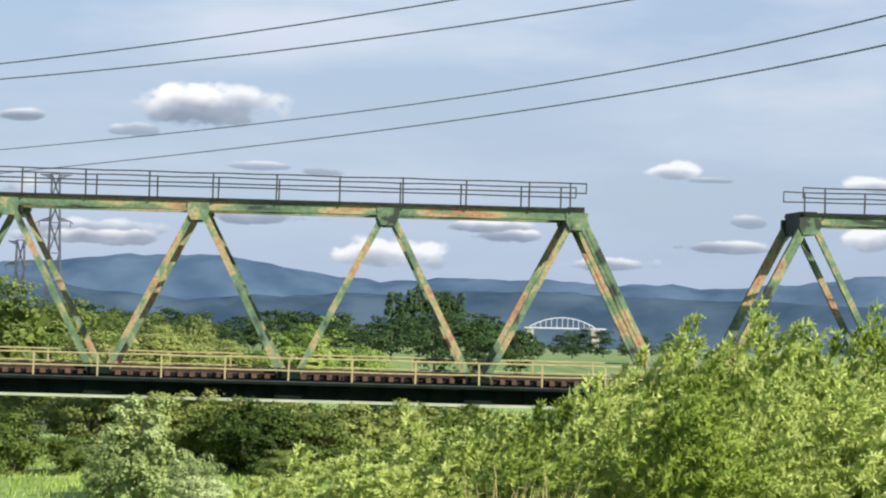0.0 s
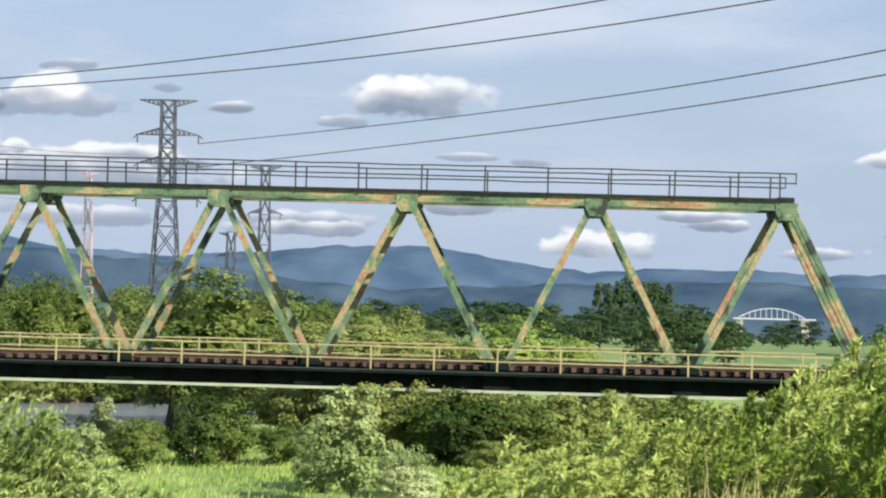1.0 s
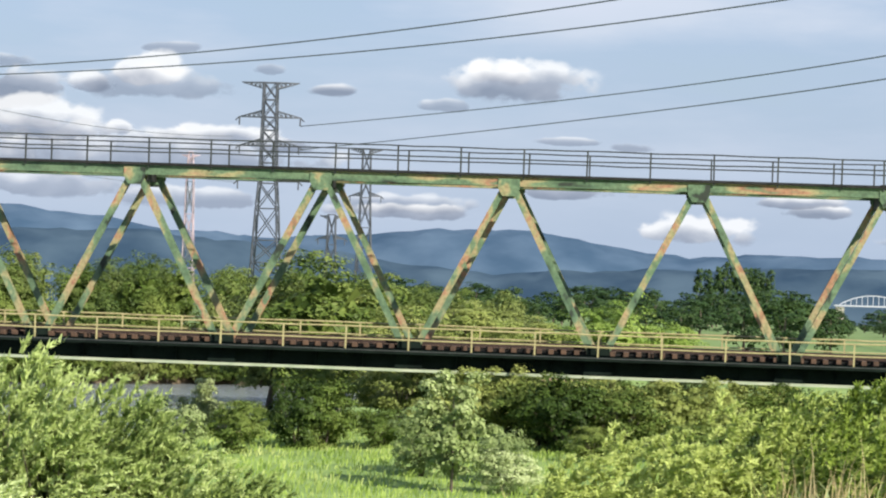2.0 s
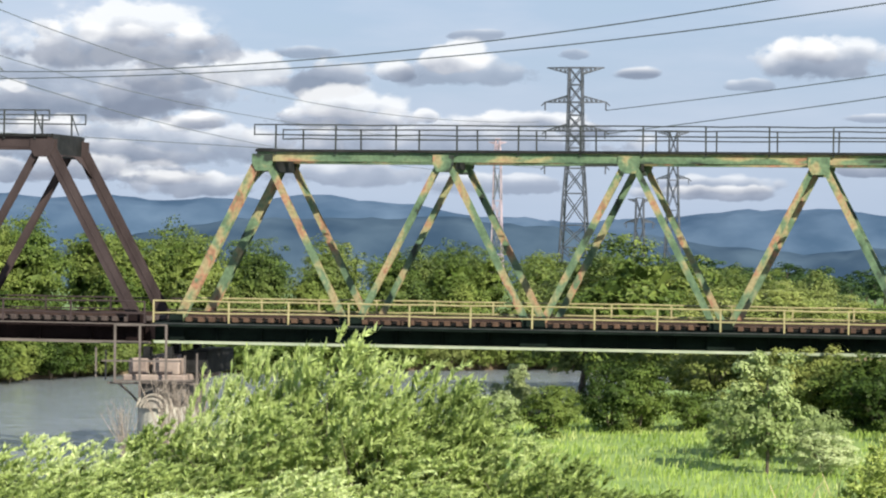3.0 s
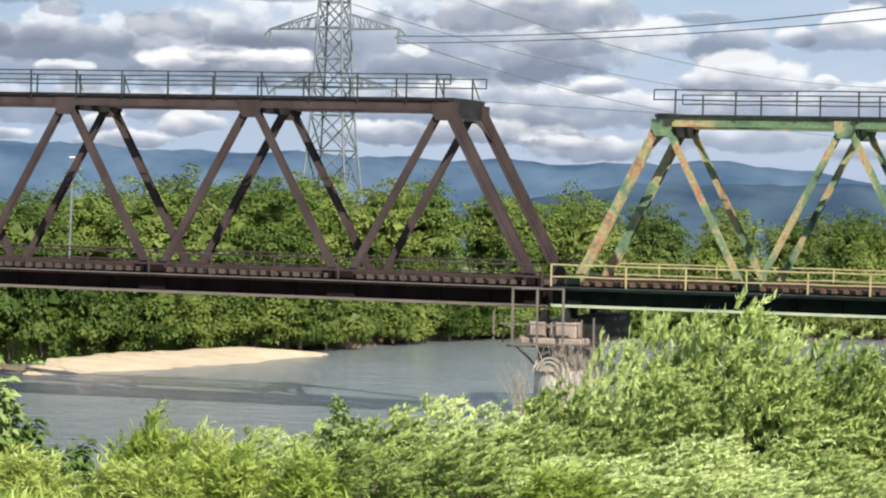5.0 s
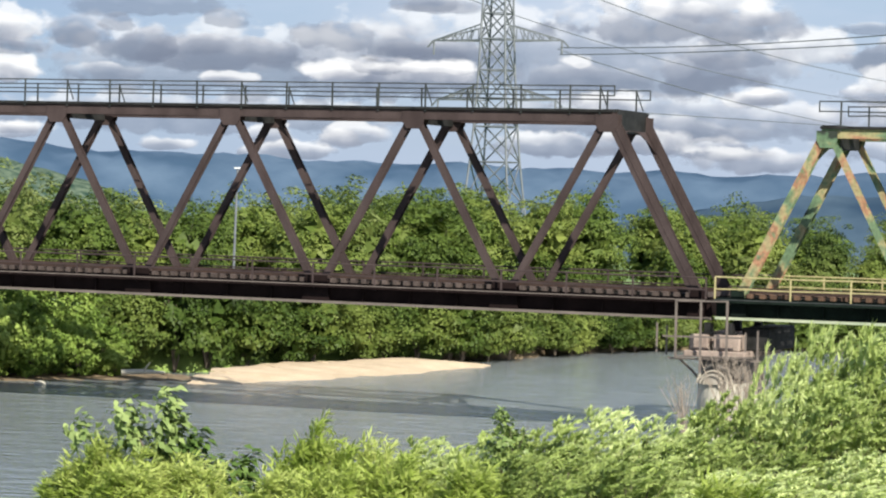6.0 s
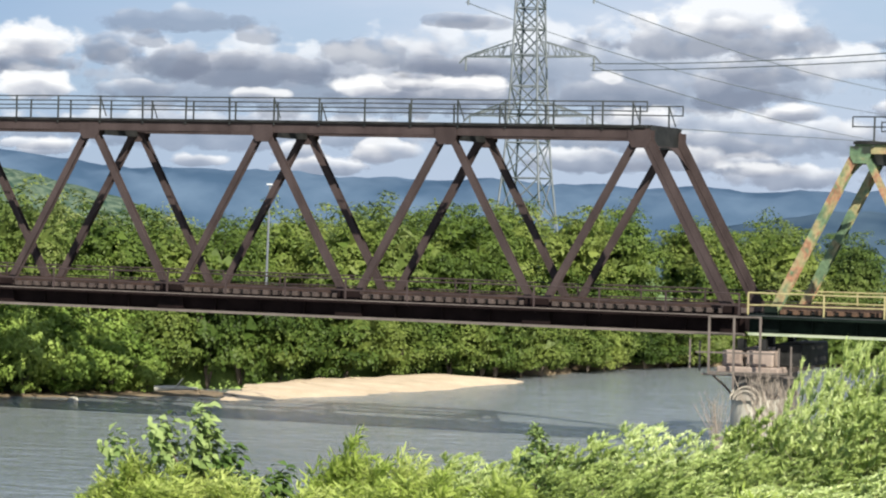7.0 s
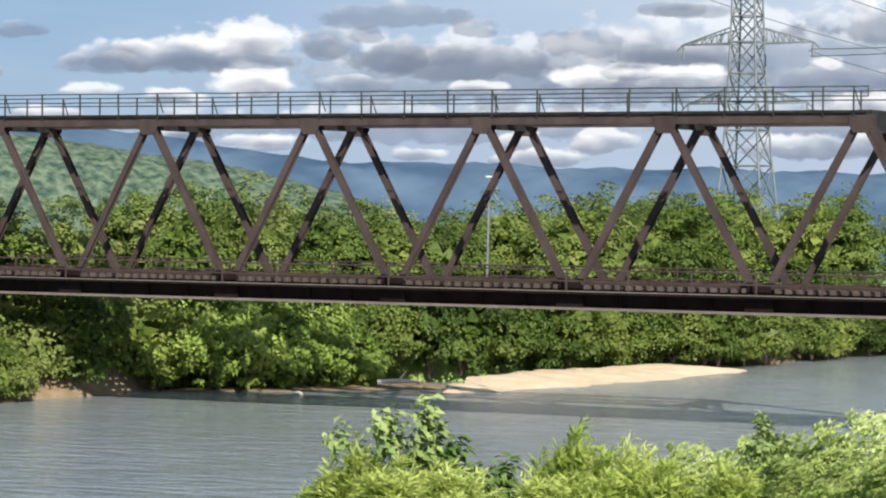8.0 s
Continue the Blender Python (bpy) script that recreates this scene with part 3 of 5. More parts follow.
cloud(583, 70, 82, 11, 0.50)
cloud(790, 163, 50, 16, 0.66)
cloud(-420, 234, 34, 12, 0.30)
cloud(787, 84, 38, 22, 0.58)
cloud(-88, 98, 87, 14, 0.45)
cloud(276, 79, 67, 12, 0.45)
cloud(423, 42, 77, 14, 0.50)
cloud(-1164, 262, 198, 38, 0.34)
cloud(-1142, 297, 111, 42, 0.74)
cloud(-1045, 274, 32, 24, 0.74)
cloud(-1244, 292, 40, 24, 0.60)
cloud(-971, 235, 73, 38, 0.74)
cloud(-900, 260, 50, 12, 0.14)
cloud(-670, 232, 108, 30, 0.36)
cloud(-678, 252, 59, 30, 0.80)
cloud(-767, 233, 30, 18, 0.50)
cloud(-654, 288, 54, 10, 0.12)
cloud(-835, 185, 87, 30, 0.76)
cloud(-848, 164, 120, 22, 0.45)
cloud(-1285, 206, 30, 16, 0.78)
cloud(-1080, 217, 77, 28, 0.28)
cloud(-876, 216, 82, 38, 0.26)
cloud(-1033, 161, 50, 18, 0.55)
cloud(-725, 172, 21, 14, 0.65)
cloud(-589, 166, 101, 18, 0.64)
cloud(-493, 152, 58, 16, 0.50)
cloud(-1255, 147, 72, 25, 0.52)
cloud(-1055, 68, 125, 26, 0.46)
cloud(-844, 86, 135, 24, 0.42)
cloud(-1216, 90, 87, 26, 0.50)
cloud(-604, 72, 135, 20, 0.42)
cloud(-323, 74, 116, 18, 0.42)
cloud(-1497, 284, 59, 15, 0.12)
cloud(-1500, 219, 108, 24, 0.20)
cloud(-1484, 195, 91, 15, 0.72)
cloud(-1281, 182, 101, 26, 0.28)
cloud(-1551, 196, 67, 18, 0.42)
cloud(-1173, 111, 145, 26, 0.42)
cloud(-1865, 215, 62, 38, 0.20)
cloud(-1606, 187, 61, 22, 0.70)
cloud(-1752, 173, 59, 12, 0.66)
cloud(-1503, 217, 69, 18, 0.18)
cloud(-1591, 96, 50, 22, 0.58)
cloud(-1822, 76, 62, 16, 0.50)
cloud(-1678, 70, 82, 18, 0.48)
cloud(-1121, 189, 101, 42, 0.28)
cloud(-1043, 156, 59, 20, 0.62)
cloud(-1335, 85, 106, 24, 0.46)
cloud(-1104, 84, 106, 22, 0.45)
cloud(-1752, 204, 137, 36, 0.10)
cloud(-1796, 219, 58, 20, 0.12)
cloud(-1621, 233, 79, 30, 0.10)
cloud(-1854, 272, 119, 28, 0.10)
cloud(-1888, 247, 32, 20, 0.14)
cloud(-1760, 256, 40, 18, 0.14)
cloud(-1476, 282, 59, 14, 0.15)
cloud(-1941, 229, 50, 30, 0.18)
cloud(-2030, 240, 71, 36, 0.70)
cloud(-2033, 210, 81, 18, 0.32)
cloud(-2034, 179, 63, 30, 0.80)
cloud(-1538, 186, 178, 24, 0.62)
cloud(-1613, 186, 61, 24, 0.74)
cloud(-1475, 215, 101, 18, 0.20)
cloud(-1915, 175, 69, 20, 0.20)
cloud(-1611, 87, 53, 20, 0.58)
cloud(-1692, 90, 61, 24, 0.48)
cloud(-2031, 95, 72, 15, 0.52)
cloud(-2114, 211, 217, 28, 0.33)
cloud(-2215, 205, 79, 22, 0.42)
cloud(-2175, 228, 40, 18, 0.66)
cloud(-2228, 168, 52, 14, 0.76)
cloud(-2287, 133, 87, 14, 0.60)
cloud(-2135, 157, 61, 16, 0.55)
cloud(-2306, 250, 53, 18, 0.14)
cloud(-2018, 89, 61, 18, 0.52)
cloud(-2121, 104, 61, 12, 0.50)
cloud(-2408, 196, 116, 40, 0.50)
cloud(-2426, 132, 116, 20, 0.55)
cloud(-2114, 216, 170, 37, 0.42)
cloud(-2046, 239, 97, 39, 0.74)
cloud(-2036, 180, 77, 34, 0.80)
cloud(-1941, 225, 48, 29, 0.16)
# thin grey sheets behind the cumulus
for sx, sz, sw, sh in ((-1350, 205, 520, 90), (-1700, 190, 460, 80), (-1150, 125, 460, 45), (-1850, 115, 460, 42), (-700, 130, 380, 45)):
    cloud(sx, sz, sw, sh, 0.44, 0.55)


# ---- the railway bridge ----
RAIL_Y = 4.6          # distance between the two trusses


def span(label, x0, n, p, ztop, ch, mats, diag_w, end_w, braces, div, e0=0.15, e1=0.15, grade=0.0, lift=0.0):
    """One through-truss span: x0 its left end, n panels of p metres, ztop the top chord's top, ch that chord's height;
    e0, e1: how far the deck girders run past the end nodes; grade: the slope by which the line climbs towards the left."""
    paint, chord_paint, web, flange, handrail, sleeper, toprail = mats
    sp = thing("truss_bridge", label, "railway bridge", "bridge spans", (x0, 0, lift + n * p * grade))
    sp.rotation_euler = (0, grade, 0)
    zt, zb = ztop - ch / 2, -0.95
    tops = [p * (i + 0.5) for i in range(n)]
    bots = [p * i for i in range(n + 1)]
    L = n * p
    wid = 0.46
    slope = p / 2 / (zt - zb)
    for y in (0.0, RAIL_Y):
        out = -1 if y == 0 else 1
        # top chord: box with cover plate and lower lips
        bm = bmesh.new()
        xa, xb = tops[0] - 0.35, tops[-1] + 0.35
        zl, zh, hw = zt - ch / 2, zt + ch / 2, wid / 2
        prof = [(-hw - 0.03, zl), (-hw + 0.09, zl), (-hw + 0.09, zl + 0.045), (-hw + 0.03, zl + 0.045), (-hw + 0.03, zh - 0.07), (hw - 0.03, zh - 0.07), (hw - 0.03, zl + 0.045), (hw - 0.09, zl + 0.045), (hw - 0.09, zl), (hw + 0.03, zl),
                (hw + 0.03, zl + 0.045), (hw, zl + 0.045), (hw, zh - 0.055), (hw + 0.04, zh - 0.055), (hw + 0.04, zh), (-hw - 0.04, zh), (-hw - 0.04, zh - 0.055), (-hw, zh - 0.055), (-hw, zl + 0.045), (-hw - 0.03, zl + 0.045)]
        # both ends cut along the slope of the end posts
        va = [bm.verts.new((xa + 0.12 - (ztop - z) * slope, y + q, z)) for q, z in prof]
        vb = [bm.verts.new((xb - 0.12 + (ztop - z) * slope, y + q, z)) for q, z in prof]
        for k in range(len(prof)):
            j = (k + 1) % len(prof)
            bm.faces.new((va[k], va[j], vb[j], vb[k]))
        bm.faces.new(va[::-1])
        bm.faces.new(vb)
        part("top_chord", bm, chord_paint, sp)
        # dark walkway plank on top
        bm = bmesh.new()
        box(bm, (xa + 0.06, y - 0.36, ztop - 0.06 + 0.064), (xb - 0.06, y + 0.36, ztop + 0.12))
        part("walkway_plank", bm, M_BLACK, sp, "blackened walkway plank")
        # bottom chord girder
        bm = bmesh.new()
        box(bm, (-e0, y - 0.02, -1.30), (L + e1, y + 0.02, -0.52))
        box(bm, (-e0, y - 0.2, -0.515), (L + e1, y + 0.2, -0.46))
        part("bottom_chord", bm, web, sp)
        bm = bmesh.new()
        box(bm, (-e0, y - 0.24, -1.42), (L + e1, y + 0.24, -1.304))
        part("bottom_flange", bm, flange, sp, "pale bottom flange plate")
        # stiffeners on the girder web, one mesh shared
        bm = bmesh.new()
        box(bm, (-0.03, -0.16 if out < 0 else 0.03, -1.29), (0.03, -0.03 if out < 0 else 0.16, -0.53))
        st = bm_mesh("stiffener", bm, web)
        for i in range(n * 4 + 1):
            piece("stiffener", st, sp, Matrix.Translation((i * p / 4, y, 0)))
        # diagonals and end posts
        for i, xt in enumerate(tops):
            for s in (-1, 1):
                end = (i == 0 and s < 0) or (i == n - 1 and s > 0)
                xb_ = xt + s * p / 2
                a = Vector((xt + s * 0.10, y, zt - 0.05)) if not end else Vector((xt + s * 0.06, y, zt + ch * 0.28))
                b = Vector((xb_ - s * 0.16, y, zb + 0.35))
                bm = bmesh.new()
                w = end_w if end else diag_w * (1.0 if (i + (s > 0)) % 2 == 0 else 0.92)
                h_beam(bm, a, b, w, 0.34 if not end else 0.42)
                if end:
                    beam(bm, a, b, 0.05, 0.46)
                part("end_post" if end else "diagonal", bm, paint, sp)
        # gussets at the nodes
        for i, xt in enumerate(tops):
            for yy in (y - wid / 2 - 0.045, y + wid / 2 + 0.02):
                bm = bmesh.new()
                hw, lo = p * 0.058, zt - ch / 2 - 0.42
                v = [bm.verts.new((xt + q, yy + e, zz)) for e in (0, 0.025) for q, zz in ((-hw, zt + ch * 0.3), (hw, zt + ch * 0.3), (hw, zt - ch / 2 - 0.10), (hw * 0.62, lo), (-hw * 0.62, lo), (-hw, zt - ch / 2 - 0.10))]
                bm.faces.new(v[:6])
                bm.faces.new(v[6:][::-1])
                for k in range(6):
                    bm.faces.new((v[k], v[k + 6], v[(k + 1) % 6 + 6], v[(k + 1) % 6]))
                part("gusset_plate", bm, M_GREENGUSSET if paint is M_GREEN else paint, sp)
        for i, xb_ in enumerate(bots):
            hw = p * 0.075
            for yy in (y - 0.245, y + 0.215):
                bm = bmesh.new()
                lo, hi = -1.30, -0.12
                xs = (max(-0.1, xb_ - hw) - xb_, min(L + 0.1, xb_ + hw) - xb_)
                v = [bm.verts.new((xb_ + q, yy + e, zz)) for e in (0, 0.025) for q, zz in ((xs[0], lo), (xs[1], lo), (xs[1] * 0.8, hi), (xs[0] * 0.8, hi))]
                bm.faces.new(v[:4])
                bm.faces.new(v[4:][::-1])
                for k in range(4):
                    bm.faces.new((v[k], v[k + 4], v[(k + 1) % 4 + 4], v[(k + 1) % 4]))
                part("lower_gusset", bm, web, sp)
        # upper railing on the walkway
        rail_z = ztop + 0.14
        ry = y - 0.30 if out < 0 else y + 0.30
        posts = [tops[0] + 0.6 + k * p / div for k in range((n - 1) * div)] + [tops[-1] - 0.32]
        bm = bmesh.new()
        box(bm, (-0.035, -0.03, -0.24), (0.035, 0.03, 1.06))
        pm = bm_mesh("railing_post", bm, toprail)
        for k, px in enumerate(posts):
            piece("railing_post", pm, sp, Matrix.Translation((px, ry, rail_z)) @ Matrix.Rotation(random.uniform(-0.02, 0.02), 4, "Y"))
            if braces and k % div == 0:
                bm = bmesh.new()
                beam(bm, (px, ry, rail_z + 1.0), (px + 0.34, ry, rail_z + 0.08), 0.05, 0.04)
                part("post_brace", bm, toprail, sp)
        for hz in (1.03, 0.60):
            bm = bmesh.new()
            pts = []
            for k in range(33):
                px = tops[0] - 0.35 + k * (tops[-1] - tops[0] + 0.7) / 32
                pts.append((px, ry, rail_z + hz + random.uniform(-0.02, 0.02)))
            tube(bm, pts, [0.032] * 33, 5)
            part("handrail", bm, toprail, sp)
        for px in (tops[0] - 0.35, tops[-1] + 0.35):
            bm = bmesh.new()
            box(bm, (px - 0.025, ry - 0.025, rail_z + 0.58), (px + 0.025, ry + 0.025, rail_z + 1.05))
            part("rail_end", bm, toprail, sp)
        # lower side walkway railing
        ly = y - 0.62 if out < 0 else y + 0.62
        nl = n * 3
        bm = bmesh.new()
        box(bm, (-0.035, -0.03, -0.50), (0.035, 0.03, 0.47))
        pm = bm_mesh("side_post", bm, handrail)
        xs0, xs1 = -e0 + 0.1, L + e1 - 0.1
        for k in range(nl + 1):
            px = min(max(k * L / nl, xs0), xs1) if 0 < k < nl else (xs0 if k == 0 else xs1)
            piece("side_post", pm, sp, Matrix.Translation((px, ly, 0)) @ Matrix.Rotation(random.uniform(-0.02, 0.02), 4, "Y"))
        for hz, rr in ((0.45, 0.038), (-0.07, 0.034)):
            bm = bmesh.new()
            tube(bm, [(xs0 + k * (xs1 - xs0) / 40, ly, hz + random.uniform(-0.016, 0.016)) for k in range(41)], [rr] * 41, 5)
            part("side_rail", bm, handrail, sp)
        # edge beam carrying the side walk
        bm = bmesh.new()
        lo, hi = (ly - 0.10, y - 0.24) if out < 0 else (y + 0.24, ly + 0.10)
        box(bm, (xs0, lo, -0.56), (xs1, hi, -0.50))
        box(bm, (xs0, lo, -0.66) if out < 0 else (xs0, hi - 0.05, -0.66), (xs1, lo + 0.05, -0.563) if out < 0 else (xs1, hi, -0.563))
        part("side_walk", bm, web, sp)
        # on the brown span the walk's lit edge is put into a pale colour
        bm = bmesh.new()
        ey = lo - 0.012 if out < 0 else hi + 0.012
        beam(bm, (xs0, ey, -0.535), (xs1, ey, -0.535), 0.045, 0.02)
        part("walk_edge_angle", bm, M_BROWNPALE if paint is M_BROWN else M_RAILGREY, sp, "thin steel angle for the walk's lit edge")
        bm = bmesh.new()
        beam(bm, (0, -0.26, -0.75), (0, -0.70, -0.60), 0.06, 0.06, (1, 0, 0))
        bk = bm_mesh("walk_bracket", bm, web)
        for k in range(nl + 1):
            m = Matrix.Translation((k * L / nl, y, 0))
            piece("walk_bracket", bk, sp, m if out < 0 else m @ Matrix.Rotation(math.pi, 4, "Z"))
    # middle walkway beam between the trusses
    bm = bmesh.new()
    box(bm, (tops[0], RAIL_Y / 2 - 0.28, zt + 0.02), (tops[-1], RAIL_Y / 2 + 0.28, zt + 0.2))
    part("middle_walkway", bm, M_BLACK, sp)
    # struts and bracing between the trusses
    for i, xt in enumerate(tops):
        # the shade between the trusses is put into the struts' black and size
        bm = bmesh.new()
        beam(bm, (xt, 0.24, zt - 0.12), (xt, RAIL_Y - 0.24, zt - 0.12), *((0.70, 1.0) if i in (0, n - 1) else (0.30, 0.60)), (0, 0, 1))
        part("cross_strut", bm, M_BLACK, sp, "cross strut in the black of its shade")
        if i < n - 1:
            bm = bmesh.new()
            beam(bm, (xt, 0.2, zt), (tops[i + 1], RAIL_Y - 0.2, zt), 0.16, 0.12, (0, 0, 1))
            beam(bm, (xt, RAIL_Y - 0.2, zt - 0.13), (tops[i + 1], 0.2, zt - 0.13), 0.16, 0.12, (0, 0, 1))
            part("wind_bracing", bm, paint, sp)
    for xt, s in ((tops[0], -1), (tops[-1], 1)):
        # portal: a deep plate between the end posts with curved knees
        bm = bmesh.new()
        dx = s * p / 2 / (zt - zb)
        V = []
        N = 14
        for k in range(N + 1):
            u = k / N
            y = 0.2 + (RAIL_Y - 0.4) * u
            drop = 0.55 + 1.0 * abs(2 * u - 1) ** 3
            V.append((y, zt + 0.2, zt - drop))
        for e in (0, 0.05):
            for y, za, zc in V:
                for z in (za, zc):
                    bm.verts.new((xt + dx * (zt - z) + e, y, z))
        bm.verts.ensure_lookup_table()
        o = 2 * (N + 1)
        for k in range(N):
            a = 2 * k
            bm.faces.new([bm.verts[i] for i in (a, a + 1, a + 3, a + 2)])
            bm.faces.new([bm.verts[i] for i in (o + a + 2, o + a + 3, o + a + 1, o + a)])
            bm.faces.new([bm.verts[i] for i in (a + 1, o + a + 1, o + a + 3, a + 3)])
            bm.faces.new([bm.verts[i] for i in (a, a + 2, o + a + 2, o + a)])
        part("portal_frame", bm, paint, sp)
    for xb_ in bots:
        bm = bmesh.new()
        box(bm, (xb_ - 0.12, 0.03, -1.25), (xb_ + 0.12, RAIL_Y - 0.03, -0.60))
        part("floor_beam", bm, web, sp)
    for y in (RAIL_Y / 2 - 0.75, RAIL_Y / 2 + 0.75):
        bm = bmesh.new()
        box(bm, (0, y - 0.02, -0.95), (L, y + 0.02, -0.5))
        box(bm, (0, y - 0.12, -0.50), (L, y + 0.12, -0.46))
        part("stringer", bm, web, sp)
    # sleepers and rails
    # added black plates stand in for the shade in the sleeper gaps
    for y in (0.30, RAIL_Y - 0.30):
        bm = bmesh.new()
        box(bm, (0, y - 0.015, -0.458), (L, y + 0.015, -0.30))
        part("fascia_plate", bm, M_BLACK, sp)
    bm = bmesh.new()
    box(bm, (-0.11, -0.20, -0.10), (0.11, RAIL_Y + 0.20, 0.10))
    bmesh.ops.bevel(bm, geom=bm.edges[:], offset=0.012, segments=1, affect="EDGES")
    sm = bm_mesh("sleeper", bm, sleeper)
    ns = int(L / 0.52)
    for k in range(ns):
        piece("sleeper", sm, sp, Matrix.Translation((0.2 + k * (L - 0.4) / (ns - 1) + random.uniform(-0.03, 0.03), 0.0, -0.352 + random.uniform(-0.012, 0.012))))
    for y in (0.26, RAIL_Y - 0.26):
        # added black strip continues that shade below the sleepers
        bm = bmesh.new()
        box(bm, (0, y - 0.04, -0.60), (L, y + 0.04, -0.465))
        part("dark_packing_timber", bm, M_BLACK, sp, "black strip added for the shade under the sleepers")
        bm = bmesh.new()
        box(bm, (0.1, y - 0.08, -0.244), (L - 0.1, y + 0.08, -0.12))
        part("guard_timber", bm, M_RAILRUST, sp, "rust-stained guard timber")
    for y in (RAIL_Y / 2 - 0.55, RAIL_Y / 2 + 0.55):
        bm = bmesh.new()
        box(bm, (0, y - 0.06, -0.235), (L, y + 0.06, -0.215))
        box(bm, (0, y - 0.012, -0.215), (L, y + 0.012, -0.11))
        box(bm, (0, y - 0.035, -0.11), (L, y + 0.035, -0.07))
        part("rail", bm, M_RAILRUST, sp, "rusty running rail")
    return sp


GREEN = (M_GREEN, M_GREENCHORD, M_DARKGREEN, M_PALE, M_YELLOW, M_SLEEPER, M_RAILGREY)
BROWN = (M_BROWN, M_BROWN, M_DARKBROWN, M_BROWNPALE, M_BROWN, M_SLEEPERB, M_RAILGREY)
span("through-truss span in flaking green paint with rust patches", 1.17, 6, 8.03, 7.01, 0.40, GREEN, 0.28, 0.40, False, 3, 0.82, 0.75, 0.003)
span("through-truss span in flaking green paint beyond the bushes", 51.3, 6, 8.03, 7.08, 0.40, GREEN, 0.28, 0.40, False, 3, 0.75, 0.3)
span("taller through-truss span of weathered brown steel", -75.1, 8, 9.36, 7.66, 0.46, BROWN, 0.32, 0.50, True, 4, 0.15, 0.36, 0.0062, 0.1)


def pier(x, label, cage):
    """Rounded concrete shaft with a stepped block cap on which the spans bear."""
    pr = thing("bridge_pier", label, "bridge pier", "bridge piers", (x, RAIL_Y / 2, 0))
    half = RAIL_Y / 2
    base = -8.4

    def oblong(bm, rx, ly, z0, z1, rx1=None, seg=14):
        rings = []
        for z, r in ((z0, rx), (z1, rx1 or rx)):
            pts = []
            for k in range(seg + 1):
                a = math.pi + math.pi * k / seg
                pts.append((r * math.cos(a), -ly + r * math.sin(a)))
            for k in range(seg + 1):
                a = math.pi * k / seg
                pts.append((r * math.cos(a), ly + r * math.sin(a)))
            rings.append([bm.verts.new((q[0], q[1], z)) for q in pts])
        m = len(rings[0])
        for k in range(m):
            bm.faces.new((rings[0][k], rings[0][(k + 1) % m], rings[1][(k + 1) % m], rings[1][k]))
        bm.faces.new(rings[1])
        bm.faces.new(rings[0][::-1])
    bm = bmesh.new()
    oblong(bm, 1.06, half - 0.45, base, -4.10, 0.96)
    part("shaft", bm, M_PIERLIGHT, pr, "bleached pale concrete shaft")
    bm = bmesh.new()
    oblong(bm, 0.98, half - 0.55, -4.10, -2.95)
    part("neck", bm, M_PIERDARK, pr, "dark stained concrete neck")
    # rounded nose with raised arched rings
    for r, y in ((0.80, 0.0), (0.60, 0.2), (0.42, 0.36)):
        bm = bmesh.new()
        arc = [(r * math.cos(math.pi * k / 14), -half - 0.36 - y, -4.12 + r * 0.98 * math.sin(math.pi * k / 14)) for k in range(15)]
        tube(bm, arc, [0.055] * 15, 6)
        back = [bm.verts.new((q[0], q[1] + 0.05, q[2])) for q in arc]
        bm.faces.new(back)
        part("arched_ring", bm, M_CONCRETE, pr)
    bm = bmesh.new()
    box(bm, (-1.35, -half - 0.75, -2.945), (1.45, half + 0.75, -2.65))
    bmesh.ops.bevel(bm, geom=bm.edges[:], offset=0.05, segments=1, affect="EDGES")
    part("cap_slab", bm, M_PIERCAP, pr)
    for bx, w in ((-0.85, 0.85), (0.25, 1.2)):
        bm = bmesh.new()
        box(bm, (bx - 0.3, -half - 0.55, -2.645), (bx + w - 0.3, half + 0.55, -1.95))
        bmesh.ops.bevel(bm, geom=bm.edges[:], offset=0.05, segments=1, affect="EDGES")
        part("bearing_block", bm, M_PIERCAP, pr)
    for bx in (-0.42, 0.55):
        for y in (-half, half):
            bm = bmesh.new()
            box(bm, (bx - 0.28, y - 0.3, -1.945), (bx + 0.28, y + 0.3, -1.85))
            box(bm, (bx - 0.16, y - 0.2, -1.846), (bx + 0.16, y + 0.2, -1.43))
            part("bearing", bm, M_BLACK, pr)
    # near-black block to the right of the cap
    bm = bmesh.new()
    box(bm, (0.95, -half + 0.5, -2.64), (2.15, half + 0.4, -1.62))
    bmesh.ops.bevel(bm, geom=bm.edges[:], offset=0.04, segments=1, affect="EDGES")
    part("bearing_wall", bm, M_BLACK, pr, "near-black bearing wall")
    if cage:
        yy = -half - 1.1
        for px, z0, z1 in ((-1.60, -3.0, -0.5), (-0.47, -3.6, -0.5), (0.72, -2.95, -0.45)):
            bm = bmesh.new()
            beam(bm, (px, yy, z0), (px, yy, z1), 0.09, 0.09)
            part("cage_post", bm, M_BROWNPALE, pr)
        for z, xa, xb in ((-0.48, -1.65, 0.76), (-2.05, -2.2, 1.4), (-2.9, -1.65, 1.9)):
            bm = bmesh.new()
            beam(bm, (xa, yy, z), (xb, yy, z + 0.03), 0.07, 0.07)
            part("cage_bar", bm, M_BROWNPALE, pr)
        for px, z0 in ((1.4, -3.1), (1.95, -3.0), (-2.2, -2.9), (-2.65, -2.8)):
            bm = bmesh.new()
            beam(bm, (px, yy + 0.6, z0), (px, yy + 0.6, z0 + 1.3), 0.07, 0.07)
            part("cage_post", bm, M_BROWNPALE, pr)
        bm = bmesh.new()
        box(bm, (-2.0, yy + 0.2, -3.06), (2.2, -half - 0.76, -2.98))
        part("maintenance_platform", bm, M_BROWNPALE, pr)
